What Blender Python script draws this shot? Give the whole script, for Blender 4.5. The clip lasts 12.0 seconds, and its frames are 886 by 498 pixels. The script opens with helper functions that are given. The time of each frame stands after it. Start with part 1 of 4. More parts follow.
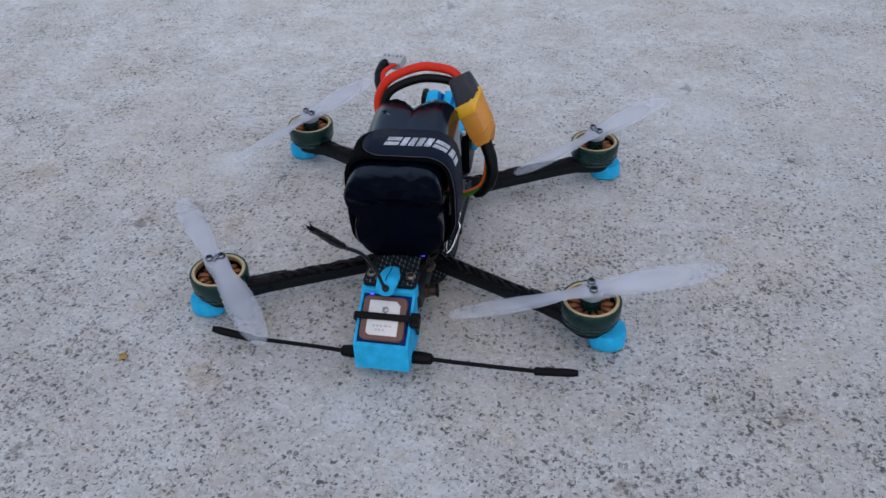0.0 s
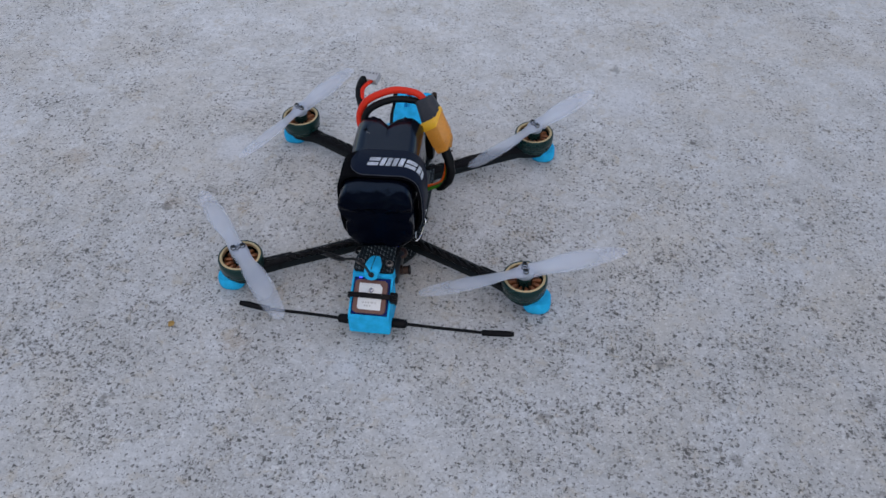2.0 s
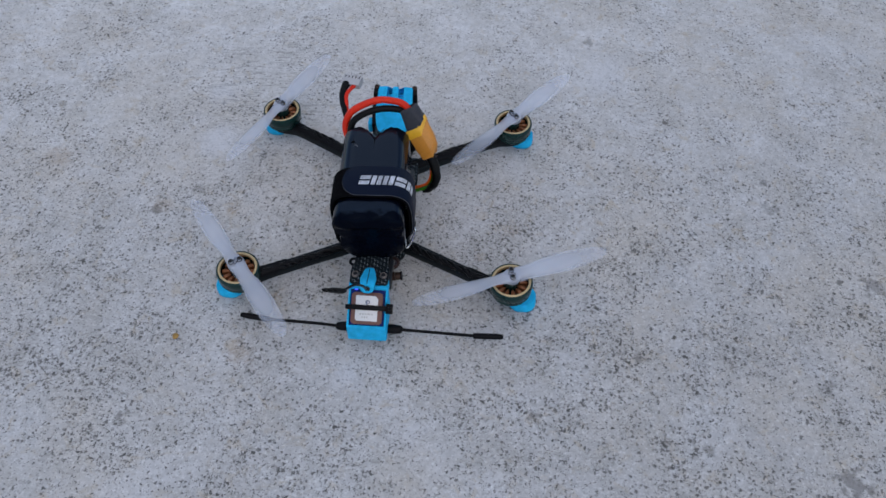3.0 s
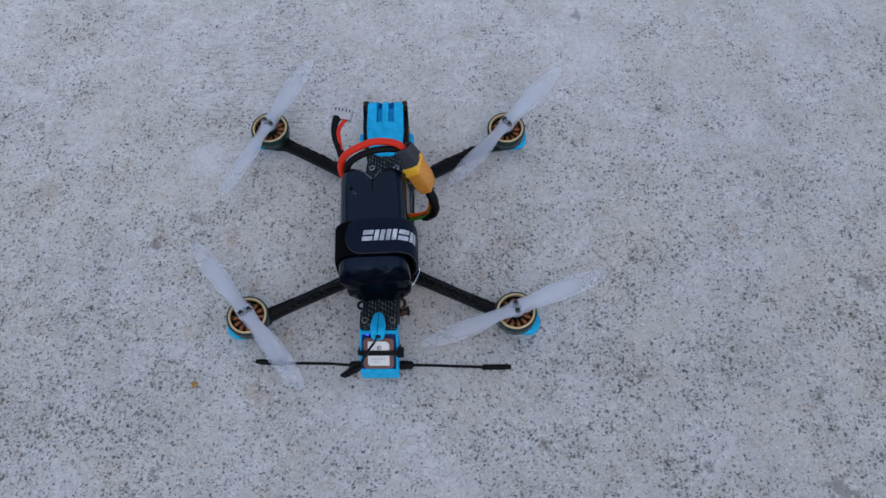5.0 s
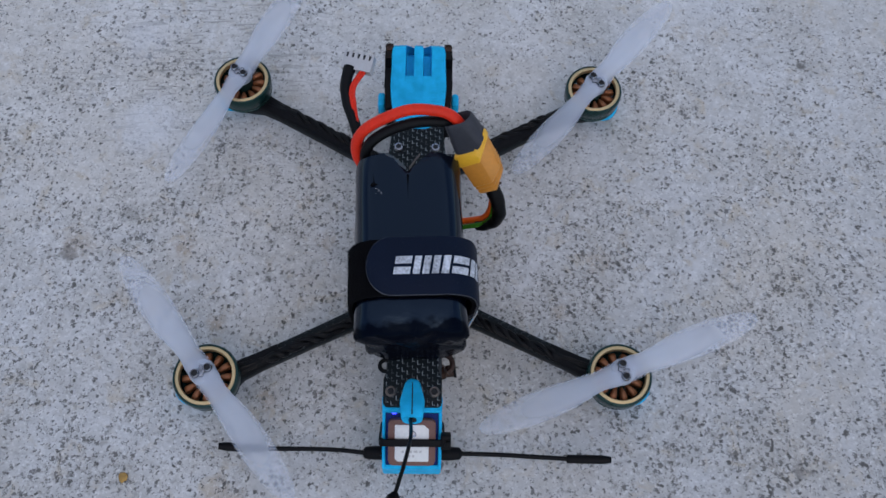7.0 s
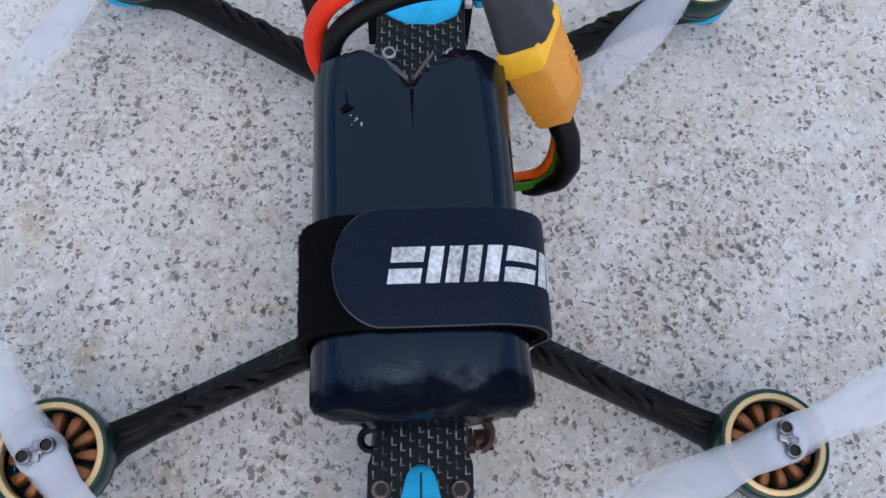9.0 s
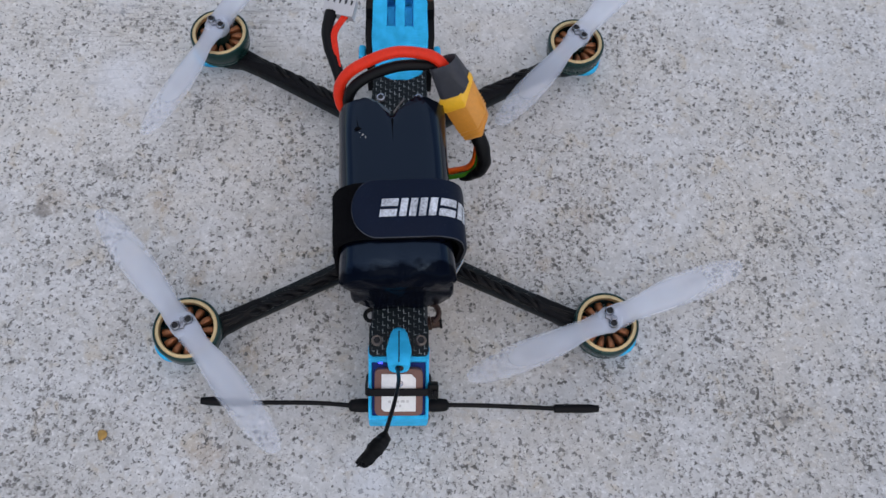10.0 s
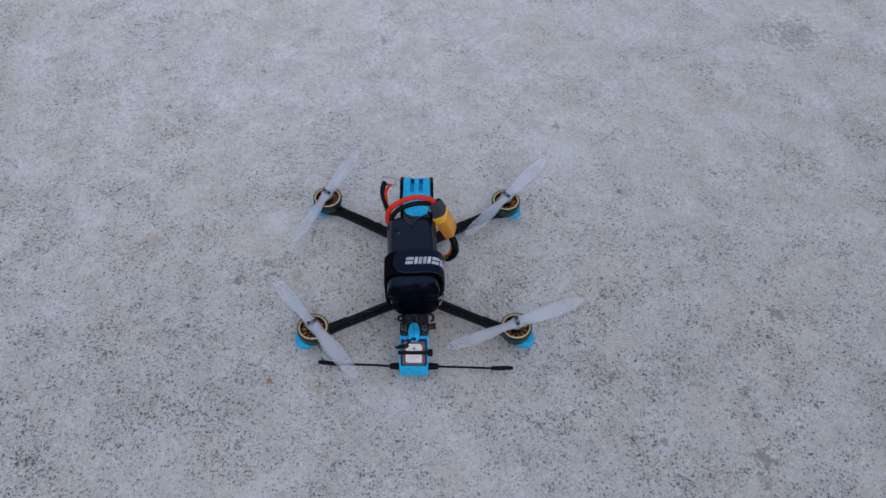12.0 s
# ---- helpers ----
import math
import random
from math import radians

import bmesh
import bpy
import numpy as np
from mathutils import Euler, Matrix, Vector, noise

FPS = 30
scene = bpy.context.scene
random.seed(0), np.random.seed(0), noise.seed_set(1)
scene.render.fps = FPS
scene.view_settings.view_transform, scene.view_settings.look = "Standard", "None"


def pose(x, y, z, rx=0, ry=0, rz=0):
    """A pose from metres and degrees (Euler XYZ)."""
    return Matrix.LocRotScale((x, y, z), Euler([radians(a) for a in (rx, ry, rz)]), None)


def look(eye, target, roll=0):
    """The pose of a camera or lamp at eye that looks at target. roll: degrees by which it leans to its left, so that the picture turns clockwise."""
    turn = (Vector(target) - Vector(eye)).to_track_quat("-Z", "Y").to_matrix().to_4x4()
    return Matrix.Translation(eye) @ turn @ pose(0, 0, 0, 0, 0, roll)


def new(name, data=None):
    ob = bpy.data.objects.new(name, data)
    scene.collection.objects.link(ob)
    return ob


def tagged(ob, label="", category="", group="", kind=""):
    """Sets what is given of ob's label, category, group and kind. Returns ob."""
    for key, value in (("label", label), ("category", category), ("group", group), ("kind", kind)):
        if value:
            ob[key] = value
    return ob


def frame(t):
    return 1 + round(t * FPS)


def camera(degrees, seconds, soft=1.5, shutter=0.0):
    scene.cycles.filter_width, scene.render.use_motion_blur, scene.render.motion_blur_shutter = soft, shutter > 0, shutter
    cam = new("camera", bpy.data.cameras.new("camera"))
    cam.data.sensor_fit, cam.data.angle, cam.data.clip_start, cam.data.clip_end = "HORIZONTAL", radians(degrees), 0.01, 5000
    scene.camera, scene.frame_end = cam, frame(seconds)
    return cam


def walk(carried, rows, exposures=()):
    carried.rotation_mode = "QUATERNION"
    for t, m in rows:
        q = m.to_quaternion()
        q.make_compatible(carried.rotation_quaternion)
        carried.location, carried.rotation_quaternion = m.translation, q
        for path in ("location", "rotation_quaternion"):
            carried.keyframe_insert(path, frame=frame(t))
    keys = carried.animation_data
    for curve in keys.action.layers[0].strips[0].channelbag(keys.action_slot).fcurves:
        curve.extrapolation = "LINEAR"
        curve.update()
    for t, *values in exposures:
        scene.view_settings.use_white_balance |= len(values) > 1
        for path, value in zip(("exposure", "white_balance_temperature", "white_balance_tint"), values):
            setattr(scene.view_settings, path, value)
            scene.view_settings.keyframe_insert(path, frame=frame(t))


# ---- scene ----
cam = camera(55.67, 12.0, shutter=0.12)
EXPOSURES = (
    (0.0, 0.27, 7330, 11.3), (1.5, 0.23, 7280, 11.3), (3.0, 0.21, 7080, 10.4), (7.0, 0.23, 6900, 10.3), (9.0, 0.86, 7450, 10.5),
    (9.5, 0.74, 7750, 11.2), (10.5, 0.36, 7580, 11.4), (11.0, 0.22, 7420, 11.2), (12.0, 0.17, 7220, 10.6))
PATH = [
    (0.0, (0.07676, -0.36840, 0.27080), (-0.07224, 0.42008, -0.32594), -1.871),
    (0.5, (0.08157, -0.39943, 0.28919), (-0.06597, 0.39004, -0.30661), -1.774),
    (1.0, (0.09591, -0.42587, 0.32427), (-0.04809, 0.36286, -0.27337), -1.746),
    (1.5, (0.09465, -0.43083, 0.36273), (-0.02802, 0.30171, -0.30685), -1.694),
    (2.0, (0.08743, -0.42364, 0.39409), (-0.01067, 0.28060, -0.30906), -0.833),
    (2.5, (0.07677, -0.40794, 0.42570), (0.01343, 0.25385, -0.32131), 0.570),
    (3.0, (0.06631, -0.38692, 0.46136), (0.02350, 0.22395, -0.32922), 0.071),
    (3.2, (0.06585, -0.37910, 0.47275), (0.02923, 0.20726, -0.33647), -0.652),
    (4.8, (0.05128, -0.29448, 0.53453), (0.03752, 0.16102, -0.35560), -2.107),
    (5.0, (0.04708, -0.28411, 0.53614), (0.03477, 0.16613, -0.35668), -1.688),
    (5.5, (0.03403, -0.25342, 0.51178), (0.03535, 0.17164, -0.39338), 0.399),
    (6.0, (0.03015, -0.21613, 0.48036), (0.03989, 0.19594, -0.43074), 1.607),
    (6.5, (0.02089, -0.19392, 0.43311), (0.03891, 0.20811, -0.48234), 2.900),
    (7.0, (0.00274, -0.16504, 0.37543), (0.02605, 0.22909, -0.54333), 3.993),
    (7.2, (-0.00484, -0.15331, 0.35164), (0.02255, 0.23566, -0.56920), 4.829),
    (8.8, (-0.00785, -0.09648, 0.22787), (0.04066, 0.26404, -0.70362), 7.881),
    (9.0, (-0.00613, -0.10023, 0.23338), (0.04586, 0.25404, -0.70032), 8.394),
    (9.5, (-0.00101, -0.13399, 0.28417), (0.05530, 0.21347, -0.65184), 8.998),
    (10.0, (-0.00237, -0.18064, 0.36352), (0.05414, 0.20637, -0.55682), 7.955),
    (10.5, (-0.00006, -0.23677, 0.43751), (0.04647, 0.21294, -0.45446), 5.620),
    (11.0, (0.00128, -0.31361, 0.52991), (0.03140, 0.23242, -0.30731), 3.199),
    (11.5, (0.01014, -0.39049, 0.59707), (0.02806, 0.19387, -0.21423), 2.039),
    (12.0, (0.00973, -0.46583, 0.64417), (0.02857, 0.14493, -0.14742), 1.886),
]
walk(cam, [(t, look(eye, target, roll)) for t, eye, target, roll in PATH], EXPOSURES)

# ---- world and light: an open evening sky, no direct sun ----
world = bpy.data.worlds.new("evening_sky")
scene.world = world
world.use_nodes = True
wt = world.node_tree
sky = wt.nodes.new("ShaderNodeTexSky")
sky.sky_type = 'NISHITA'
sky.sun_disc = False
sky.sun_elevation = radians(55)
sky.sun_rotation = radians(165)
sky.dust_density = 1.0
wt.links.new(sky.outputs[0], wt.nodes["Background"].inputs[0])
wt.nodes["Background"].inputs[1].default_value = 0.15

sun = new("sun", bpy.data.lights.new("sun", 'SUN'))
sun.data.energy = 0.5
sun.data.angle = radians(90)
sun.data.color = (0.97, 0.98, 0.98)
sun.matrix_world = look((-0.2, 0.7, 2.9), (0, 0, 0))


# ---- materials ----
def shader(name, colour=(0.5, 0.5, 0.5), rough=0.5, metal=0.0, spec=0.5):
    mat = bpy.data.materials.new(name)
    mat.use_nodes = True
    b = mat.node_tree.nodes["Principled BSDF"]
    b.inputs["Base Color"].default_value = (*colour, 1)
    b.inputs["Roughness"].default_value = rough
    b.inputs["Metallic"].default_value = metal
    b.inputs["Specular IOR Level"].default_value = spec
    return mat, mat.node_tree, b


def coords(nt):
    return nt.nodes.new("ShaderNodeTexCoord").outputs["Object"]


def noise_of(nt, scale, detail=3.0, rough=0.55, vec=None, distortion=0.0):
    n = nt.nodes.new("ShaderNodeTexNoise")
    n.inputs["Scale"].default_value = scale
    n.inputs["Detail"].default_value = detail
    n.inputs["Roughness"].default_value = rough
    n.inputs["Distortion"].default_value = distortion
    nt.links.new(vec or coords(nt), n.inputs["Vector"])
    return n.outputs["Fac"]


def ramp(nt, fac, *stops):
    n = nt.nodes.new("ShaderNodeValToRGB")
    e = n.color_ramp.elements
    while len(e) < len(stops):
        e.new(0.5)
    for el, (p, c) in zip(e, stops):
        el.position = p
        el.color = (*c, 1) if isinstance(c, tuple) else (c, c, c, 1)
    nt.links.new(fac, n.inputs[0])
    return n.outputs[0]


def mixed(nt, blend, fac, a, b):
    n = nt.nodes.new("ShaderNodeMix")
    n.data_type, n.blend_type = 'RGBA', blend
    for slot, value in ((n.inputs["Factor"], fac), (n.inputs["A"], a), (n.inputs["B"], b)):
        if isinstance(value, (int, float)):
            slot.default_value = value if slot.name == "Factor" else (value, value, value, 1)
        elif isinstance(value, tuple):
            slot.default_value = (*value, 1)
        else:
            nt.links.new(value, slot)
    return [o for o in n.outputs if o.type == 'RGBA'][0]


def calc(nt, op, a, b=None, clamp=False):
    n = nt.nodes.new("ShaderNodeMath")
    n.operation = op
    n.use_clamp = clamp
    for slot, value in zip(n.inputs, (a, b)):
        if value is None:
            continue
        if isinstance(value, (int, float)):
            slot.default_value = value
        else:
            nt.links.new(value, slot)
    return n.outputs[0]


def bumped(nt, b, height, strength, distance):
    n = nt.nodes.new("ShaderNodeBump")
    n.inputs["Strength"].default_value = strength
    n.inputs["Distance"].default_value = distance
    nt.links.new(height, n.inputs["Height"])
    nt.links.new(n.outputs[0], b.inputs["Normal"])


def worn(name, colour, rough, metal=0.0, spec=0.5, grain=900, vary=0.15, relief=0.00008, dust=0.0):
    """A plain material with grain, blotches and fine relief."""
    mat, nt, b = shader(name, colour, rough, metal, spec)
    fine = noise_of(nt, grain, 4)
    wide = noise_of(nt, grain / 12, 3)
    both = calc(nt, 'ADD', calc(nt, 'MULTIPLY', fine, 0.5), calc(nt, 'MULTIPLY', wide, 0.5))
    lo = tuple(c * (1 - vary) for c in colour)
    hi = tuple(min(1, c * (1 + vary)) for c in colour)
    col = ramp(nt, both, (0.35, lo), (0.65, hi))
    if dust:
        col = mixed(nt, 'MIX', ramp(nt, noise_of(nt, 1400, 5, 0.7), (0.6, 0.0), (0.75, dust)), col, (0.5, 0.48, 0.46))
    nt.links.new(col, b.inputs["Base Color"])
    nt.links.new(ramp(nt, wide, (0.3, max(0.03, rough - 0.08)), (0.7, min(1, rough + 0.08))), b.inputs["Roughness"])
    bumped(nt, b, fine, 0.6, relief)
    return mat


def concrete_material():
    mat, nt, b = shader("speckled_concrete", (0.6, 0.6, 0.6), 0.85, 0, 0.3)
    xyz = coords(nt)
    wide = noise_of(nt, 4.0, 4, 0.6)
    mid = noise_of(nt, 26.0, 4, 0.6)
    fine = noise_of(nt, 170.0, 4, 0.65)
    # the slab is washed smoother and paler round a spot in front of the aircraft, and in far patches
    gap = nt.nodes.new("ShaderNodeVectorMath")
    gap.operation = 'DISTANCE'
    squeezed = nt.nodes.new("ShaderNodeMapping")
    squeezed.inputs["Scale"].default_value = (0.55, 1.0, 1.0)
    nt.links.new(xyz, squeezed.inputs[0])
    nt.links.new(squeezed.outputs[0], gap.inputs[0])
    gap.inputs[1].default_value = (0.03, 0.56, 0)
    away = calc(nt, 'ADD', gap.outputs["Value"], calc(nt, 'MULTIPLY', calc(nt, 'SUBTRACT', noise_of(nt, 2.1, 3, 0.6), 0.5), 0.5))
    near = calc(nt, 'SUBTRACT', 1.2, calc(nt, 'MULTIPLY', away, 1.5))
    far = calc(nt, 'MULTIPLY', calc(nt, 'SUBTRACT', noise_of(nt, 1.3, 3), 0.15), ramp(nt, calc(nt, 'MULTIPLY', away, 0.5), (0.27, 0.0), (0.52, 1.35)))
    washed = calc(nt, 'ADD', calc(nt, 'MAXIMUM', near, far), calc(nt, 'MULTIPLY', calc(nt, 'SUBTRACT', wide, 0.5), 1.0))
    washed = ramp(nt, washed, (0.1, 0.0), (0.9, 1.0))
    col = mixed(nt, 'MIX', washed, (0.53, 0.522, 0.518), (0.70, 0.692, 0.688))
    col = mixed(nt, 'MULTIPLY', 1.0, col, ramp(nt, mid, (0.3, (0.86, 0.84, 0.81)), (0.65, (1.06, 1.06, 1.07))))
    col = mixed(nt, 'MULTIPLY', 1.0, col, ramp(nt, fine, (0.3, 0.82), (0.7, 1.09)))
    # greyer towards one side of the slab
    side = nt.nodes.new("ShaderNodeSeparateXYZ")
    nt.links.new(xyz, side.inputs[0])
    side_tone = calc(nt, 'ADD', calc(nt, 'MULTIPLY', side.outputs["X"], 1.3), calc(nt, 'MULTIPLY', calc(nt, 'SUBTRACT', wide, 0.5), 0.5))
    col = mixed(nt, 'MULTIPLY', 1.0, col, ramp(nt, calc(nt, 'ADD', side_tone, 0.5), (0.1, 1.05), (0.9, 0.90)))
    # tan stains, wide and small
    stain = ramp(nt, noise_of(nt, 9.0, 5, 0.7, None, 0.6), (0.47, 0.0), (0.70, 0.5))
    col = mixed(nt, 'MIX', stain, col, (0.56, 0.50, 0.43))
    stain = ramp(nt, noise_of(nt, 80.0, 4, 0.7, None, 0.8), (0.55, 0.0), (0.70, 0.6))
    col = mixed(nt, 'MIX', stain, col, (0.47, 0.39, 0.29))
    for x, y, size, strength in TAN_SPOTS:
        gap = nt.nodes.new("ShaderNodeVectorMath")
        gap.operation = 'DISTANCE'
        nt.links.new(xyz, gap.inputs[0])
        gap.inputs[1].default_value = (x, y, 0)
        ragged = calc(nt, 'ADD', gap.outputs["Value"], calc(nt, 'MULTIPLY', calc(nt, 'SUBTRACT', fine, 0.5), size * 3.0))
        col = mixed(nt, 'MIX', ramp(nt, calc(nt, 'DIVIDE', ragged, size), (0.25, strength), (1.0, 0.0)), col, (0.40, 0.31, 0.23))
    # dark sand grains, thicker in some patches and sparse where washed
    patch = calc(nt, 'ADD', calc(nt, 'SUBTRACT', noise_of(nt, 17.0, 4, 0.7), 0.5), calc(nt, 'MULTIPLY', calc(nt, 'SUBTRACT', noise_of(nt, 85.0, 2), 0.5), 0.45))
    bias = calc(nt, 'SUBTRACT', calc(nt, 'ADD', calc(nt, 'MULTIPLY', patch, 0.28), 0.009), calc(nt, 'MULTIPLY', washed, 0.055))
    dark = None
    for scale, lo, hi, most, tone in ((240.0, 0.53, 0.70, 0.42, (0.35, 0.33, 0.31)), (420.0, 0.56, 0.66, 0.42, (0.24, 0.22, 0.20)), (300.0, 0.65, 0.69, 0.85, (0.06, 0.056, 0.052))):
        grains = noise_of(nt, scale, 2.0, 0.55, None, 0.1)
        spots = ramp(nt, calc(nt, 'ADD', grains, bias), (lo, 0.0), (hi, most))
        col = mixed(nt, 'MIX', spots, col, tone)
        dark = spots if dark is None else calc(nt, 'MAXIMUM', dark, spots)
    # single pits and dark sand grains with ragged rims
    ragged = nt.nodes.new("ShaderNodeTexNoise")
    ragged.inputs["Scale"].default_value = 620.0
    ragged.inputs["Detail"].default_value = 2.0
    nt.links.new(xyz, ragged.inputs["Vector"])
    warp = nt.nodes.new("ShaderNodeVectorMath")
    warp.operation = 'MULTIPLY_ADD'
    nt.links.new(ragged.outputs["Color"], warp.inputs[0])
    warp.inputs[1].default_value = (0.0042, 0.0042, 0.0)
    nt.links.new(xyz, warp.inputs[2])
    for scale, spread, least, most, tone in ((350.0, 0.62, 0.22, 0.79, (0.115, 0.108, 0.103)), (660.0, 0.62, 0.225, 0.70, (0.125, 0.118, 0.112))):
        cells = nt.nodes.new("ShaderNodeTexVoronoi")
        cells.voronoi_dimensions = '2D'
        cells.inputs["Scale"].default_value = scale
        nt.links.new(warp.outputs[0], cells.inputs["Vector"])
        chance = nt.nodes.new("ShaderNodeSeparateColor")
        nt.links.new(cells.outputs["Color"], chance.inputs[0])
        radius = calc(nt, 'ADD', calc(nt, 'SUBTRACT', calc(nt, 'MULTIPLY', chance.outputs[0], spread), least), calc(nt, 'MULTIPLY', bias, 2.6))
        spots = ramp(nt, calc(nt, 'SUBTRACT', radius, cells.outputs["Distance"]), (0.0, 0.0), (0.10, most))
        col = mixed(nt, 'MIX', spots, col, tone)
        dark = calc(nt, 'MAXIMUM', dark, spots)
    # pale grains
    pale = ramp(nt, noise_of(nt, 620.0, 2, 0.6, None, 0.2), (0.56, 0.0), (0.68, 0.4))
    col = mixed(nt, 'MIX', pale, col, (0.82, 0.81, 0.80))
    # trowel ripples in one patch
    flat = nt.nodes.new("ShaderNodeMapping")
    flat.inputs["Scale"].default_value = (0.16, 1.0, 1.0)
    flat.inputs["Rotation"].default_value = (0, 0, radians(-24))
    nt.links.new(xyz, flat.inputs[0])
    patch_at = nt.nodes.new("ShaderNodeVectorMath")
    patch_at.operation = 'DISTANCE'
    nt.links.new(xyz, patch_at.inputs[0])
    patch_at.inputs[1].default_value = (-0.115, 0.115, 0)
    inside = ramp(nt, calc(nt, 'ADD', patch_at.outputs["Value"], calc(nt, 'MULTIPLY', calc(nt, 'SUBTRACT', mid, 0.5), 0.12)), (0.03, 1.0), (0.10, 0.0))
    ripple = ramp(nt, noise_of(nt, 420.0, 2, 0.5, flat.outputs[0], 0.8), (0.56, 0.0), (0.64, 0.6))
    ripple = calc(nt, 'MULTIPLY', ripple, inside)
    col = mixed(nt, 'MIX', ripple, col, (0.26, 0.25, 0.24))
    dark = calc(nt, 'MAXIMUM', dark, ripple)
    # a few marks of their own
    for x, y, size, strength in MARKS:
        gap = nt.nodes.new("ShaderNodeVectorMath")
        gap.operation = 'DISTANCE'
        nt.links.new(xyz, gap.inputs[0])
        gap.inputs[1].default_value = (x, y, 0)
        ragged = calc(nt, 'ADD', gap.outputs["Value"], calc(nt, 'MULTIPLY', calc(nt, 'SUBTRACT', fine, 0.5), size * 4.5))
        spot = ramp(nt, calc(nt, 'DIVIDE', ragged, size), (0.35, strength), (1.0, 0.0))
        col = mixed(nt, 'MIX', spot, col, (0.15, 0.14, 0.13))
    for x, y, size, strength in PALE:
        gap = nt.nodes.new("ShaderNodeVectorMath")
        gap.operation = 'DISTANCE'
        nt.links.new(xyz, gap.inputs[0])
        gap.inputs[1].default_value = (x, y, 0)
        ragged = calc(nt, 'ADD', gap.outputs["Value"], calc(nt, 'MULTIPLY', calc(nt, 'SUBTRACT', mid, 0.5), size * 2.5))
        col = mixed(nt, 'MIX', ramp(nt, calc(nt, 'DIVIDE', ragged, size), (0.3, strength), (1.0, 0.0)), col, (0.68, 0.69, 0.73))
    nt.links.new(col, b.inputs["Base Color"])
    height = calc(nt, 'ADD', calc(nt, 'MULTIPLY', fine, 0.6), calc(nt, 'MULTIPLY', calc(nt, 'SUBTRACT', 1.0, dark), 0.5))
    bumped(nt, b, height, 0.7, 0.0009)
    return mat


def carbon_material(name, flecks):
    mat, nt, b = shader(name, (0.006, 0.007, 0.008), 0.42, 0, 0.12)
    sep = nt.nodes.new("ShaderNodeSeparateXYZ")
    nt.links.new(coords(nt), sep.inputs[0])
    u = calc(nt, 'MULTIPLY', sep.outputs["X"], 1 / 0.0021)
    row = calc(nt, 'FLOOR', u)
    v = calc(nt, 'ADD', calc(nt, 'MULTIPLY', sep.outputs["Y"], 1 / 0.0033), calc(nt, 'MULTIPLY', row, 0.37))
    across = calc(nt, 'ABSOLUTE', calc(nt, 'SUBTRACT', calc(nt, 'FRACT', u), 0.5))
    thread = calc(nt, 'MULTIPLY', calc(nt, 'LESS_THAN', across, 0.075), calc(nt, 'LESS_THAN', calc(nt, 'FRACT', v), 0.58))
    foot = calc(nt, 'MULTIPLY', calc(nt, 'GREATER_THAN', calc(nt, 'FRACT', u), 0.45), calc(nt, 'LESS_THAN', calc(nt, 'ABSOLUTE', calc(nt, 'SUBTRACT', calc(nt, 'FRACT', v), 0.05)), 0.05))
    thread = calc(nt, 'MAXIMUM', thread, calc(nt, 'MULTIPLY', foot, 0.7))
    thread = calc(nt, 'MULTIPLY', thread, ramp(nt, noise_of(nt, 260, 2), (0.4, 0.15), (0.6, 1.0)))
    up = nt.nodes.new("ShaderNodeSeparateXYZ")
    nt.links.new(nt.nodes.new("ShaderNodeNewGeometry").outputs["Normal"], up.inputs[0])
    thread = calc(nt, 'MULTIPLY', thread, calc(nt, 'GREATER_THAN', up.outputs["Z"], 0.7))
    nt.links.new(mixed(nt, 'MIX', calc(nt, 'MULTIPLY', thread, flecks), (0.007, 0.010, 0.012), (0.32, 0.37, 0.40)), b.inputs["Base Color"])
    bumped(nt, b, calc(nt, 'ADD', thread, calc(nt, 'MULTIPLY', across, 0.6)), 0.4, 0.00012)
    return mat


def wrap_material():
    mat, nt, b = shader("black_shrink_wrap", (0.002, 0.003, 0.006), 0.1, 0, 0.36)
    long = nt.nodes.new("ShaderNodeMapping")
    long.inputs["Scale"].default_value = (1.0, 0.35, 1.0)
    nt.links.new(coords(nt), long.inputs[0])
    # blue tint puts the blue sky's reflection into the film's sheen
    b.inputs["Specular Tint"].default_value = (0.42, 0.66, 1.0, 1)
    folds = noise_of(nt, 32, 2, 0.4, long.outputs[0], 0.4)
    dust = ramp(nt, noise_of(nt, 1800, 3, 0.7), (0.74, 0.0), (0.80, 0.2))
    nt.links.new(mixed(nt, 'MIX', dust, (0.0012, 0.0020, 0.0052), (0.3, 0.3, 0.3)), b.inputs["Base Color"])
    nt.links.new(ramp(nt, noise_of(nt, 90, 4), (0.3, 0.11), (0.7, 0.22)), b.inputs["Roughness"])
    # crumpled towards both ends
    along = nt.nodes.new("ShaderNodeSeparateXYZ")
    nt.links.new(coords(nt), along.inputs[0])
    ends = ramp(nt, calc(nt, 'MULTIPLY', calc(nt, 'ABSOLUTE', calc(nt, 'SUBTRACT', along.outputs["Y"], 0.003)), 20.0), (0.50, 0.0), (0.72, 1.0))
    creases = ramp(nt, noise_of(nt, 130, 3, 0.6, None, 1.2), (0.42, 0.0), (0.58, 1.0))
    bumped(nt, b, calc(nt, 'ADD', folds, calc(nt, 'MULTIPLY', calc(nt, 'MULTIPLY', creases, ends), 0.30)), 0.35, 0.0008)
    # specular cut on the gathered rear film imitates a dark reflection from behind
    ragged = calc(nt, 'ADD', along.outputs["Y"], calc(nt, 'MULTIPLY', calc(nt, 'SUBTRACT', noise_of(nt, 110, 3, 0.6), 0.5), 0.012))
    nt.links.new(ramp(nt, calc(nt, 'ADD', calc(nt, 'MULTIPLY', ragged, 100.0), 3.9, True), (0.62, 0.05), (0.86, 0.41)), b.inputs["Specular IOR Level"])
    return mat


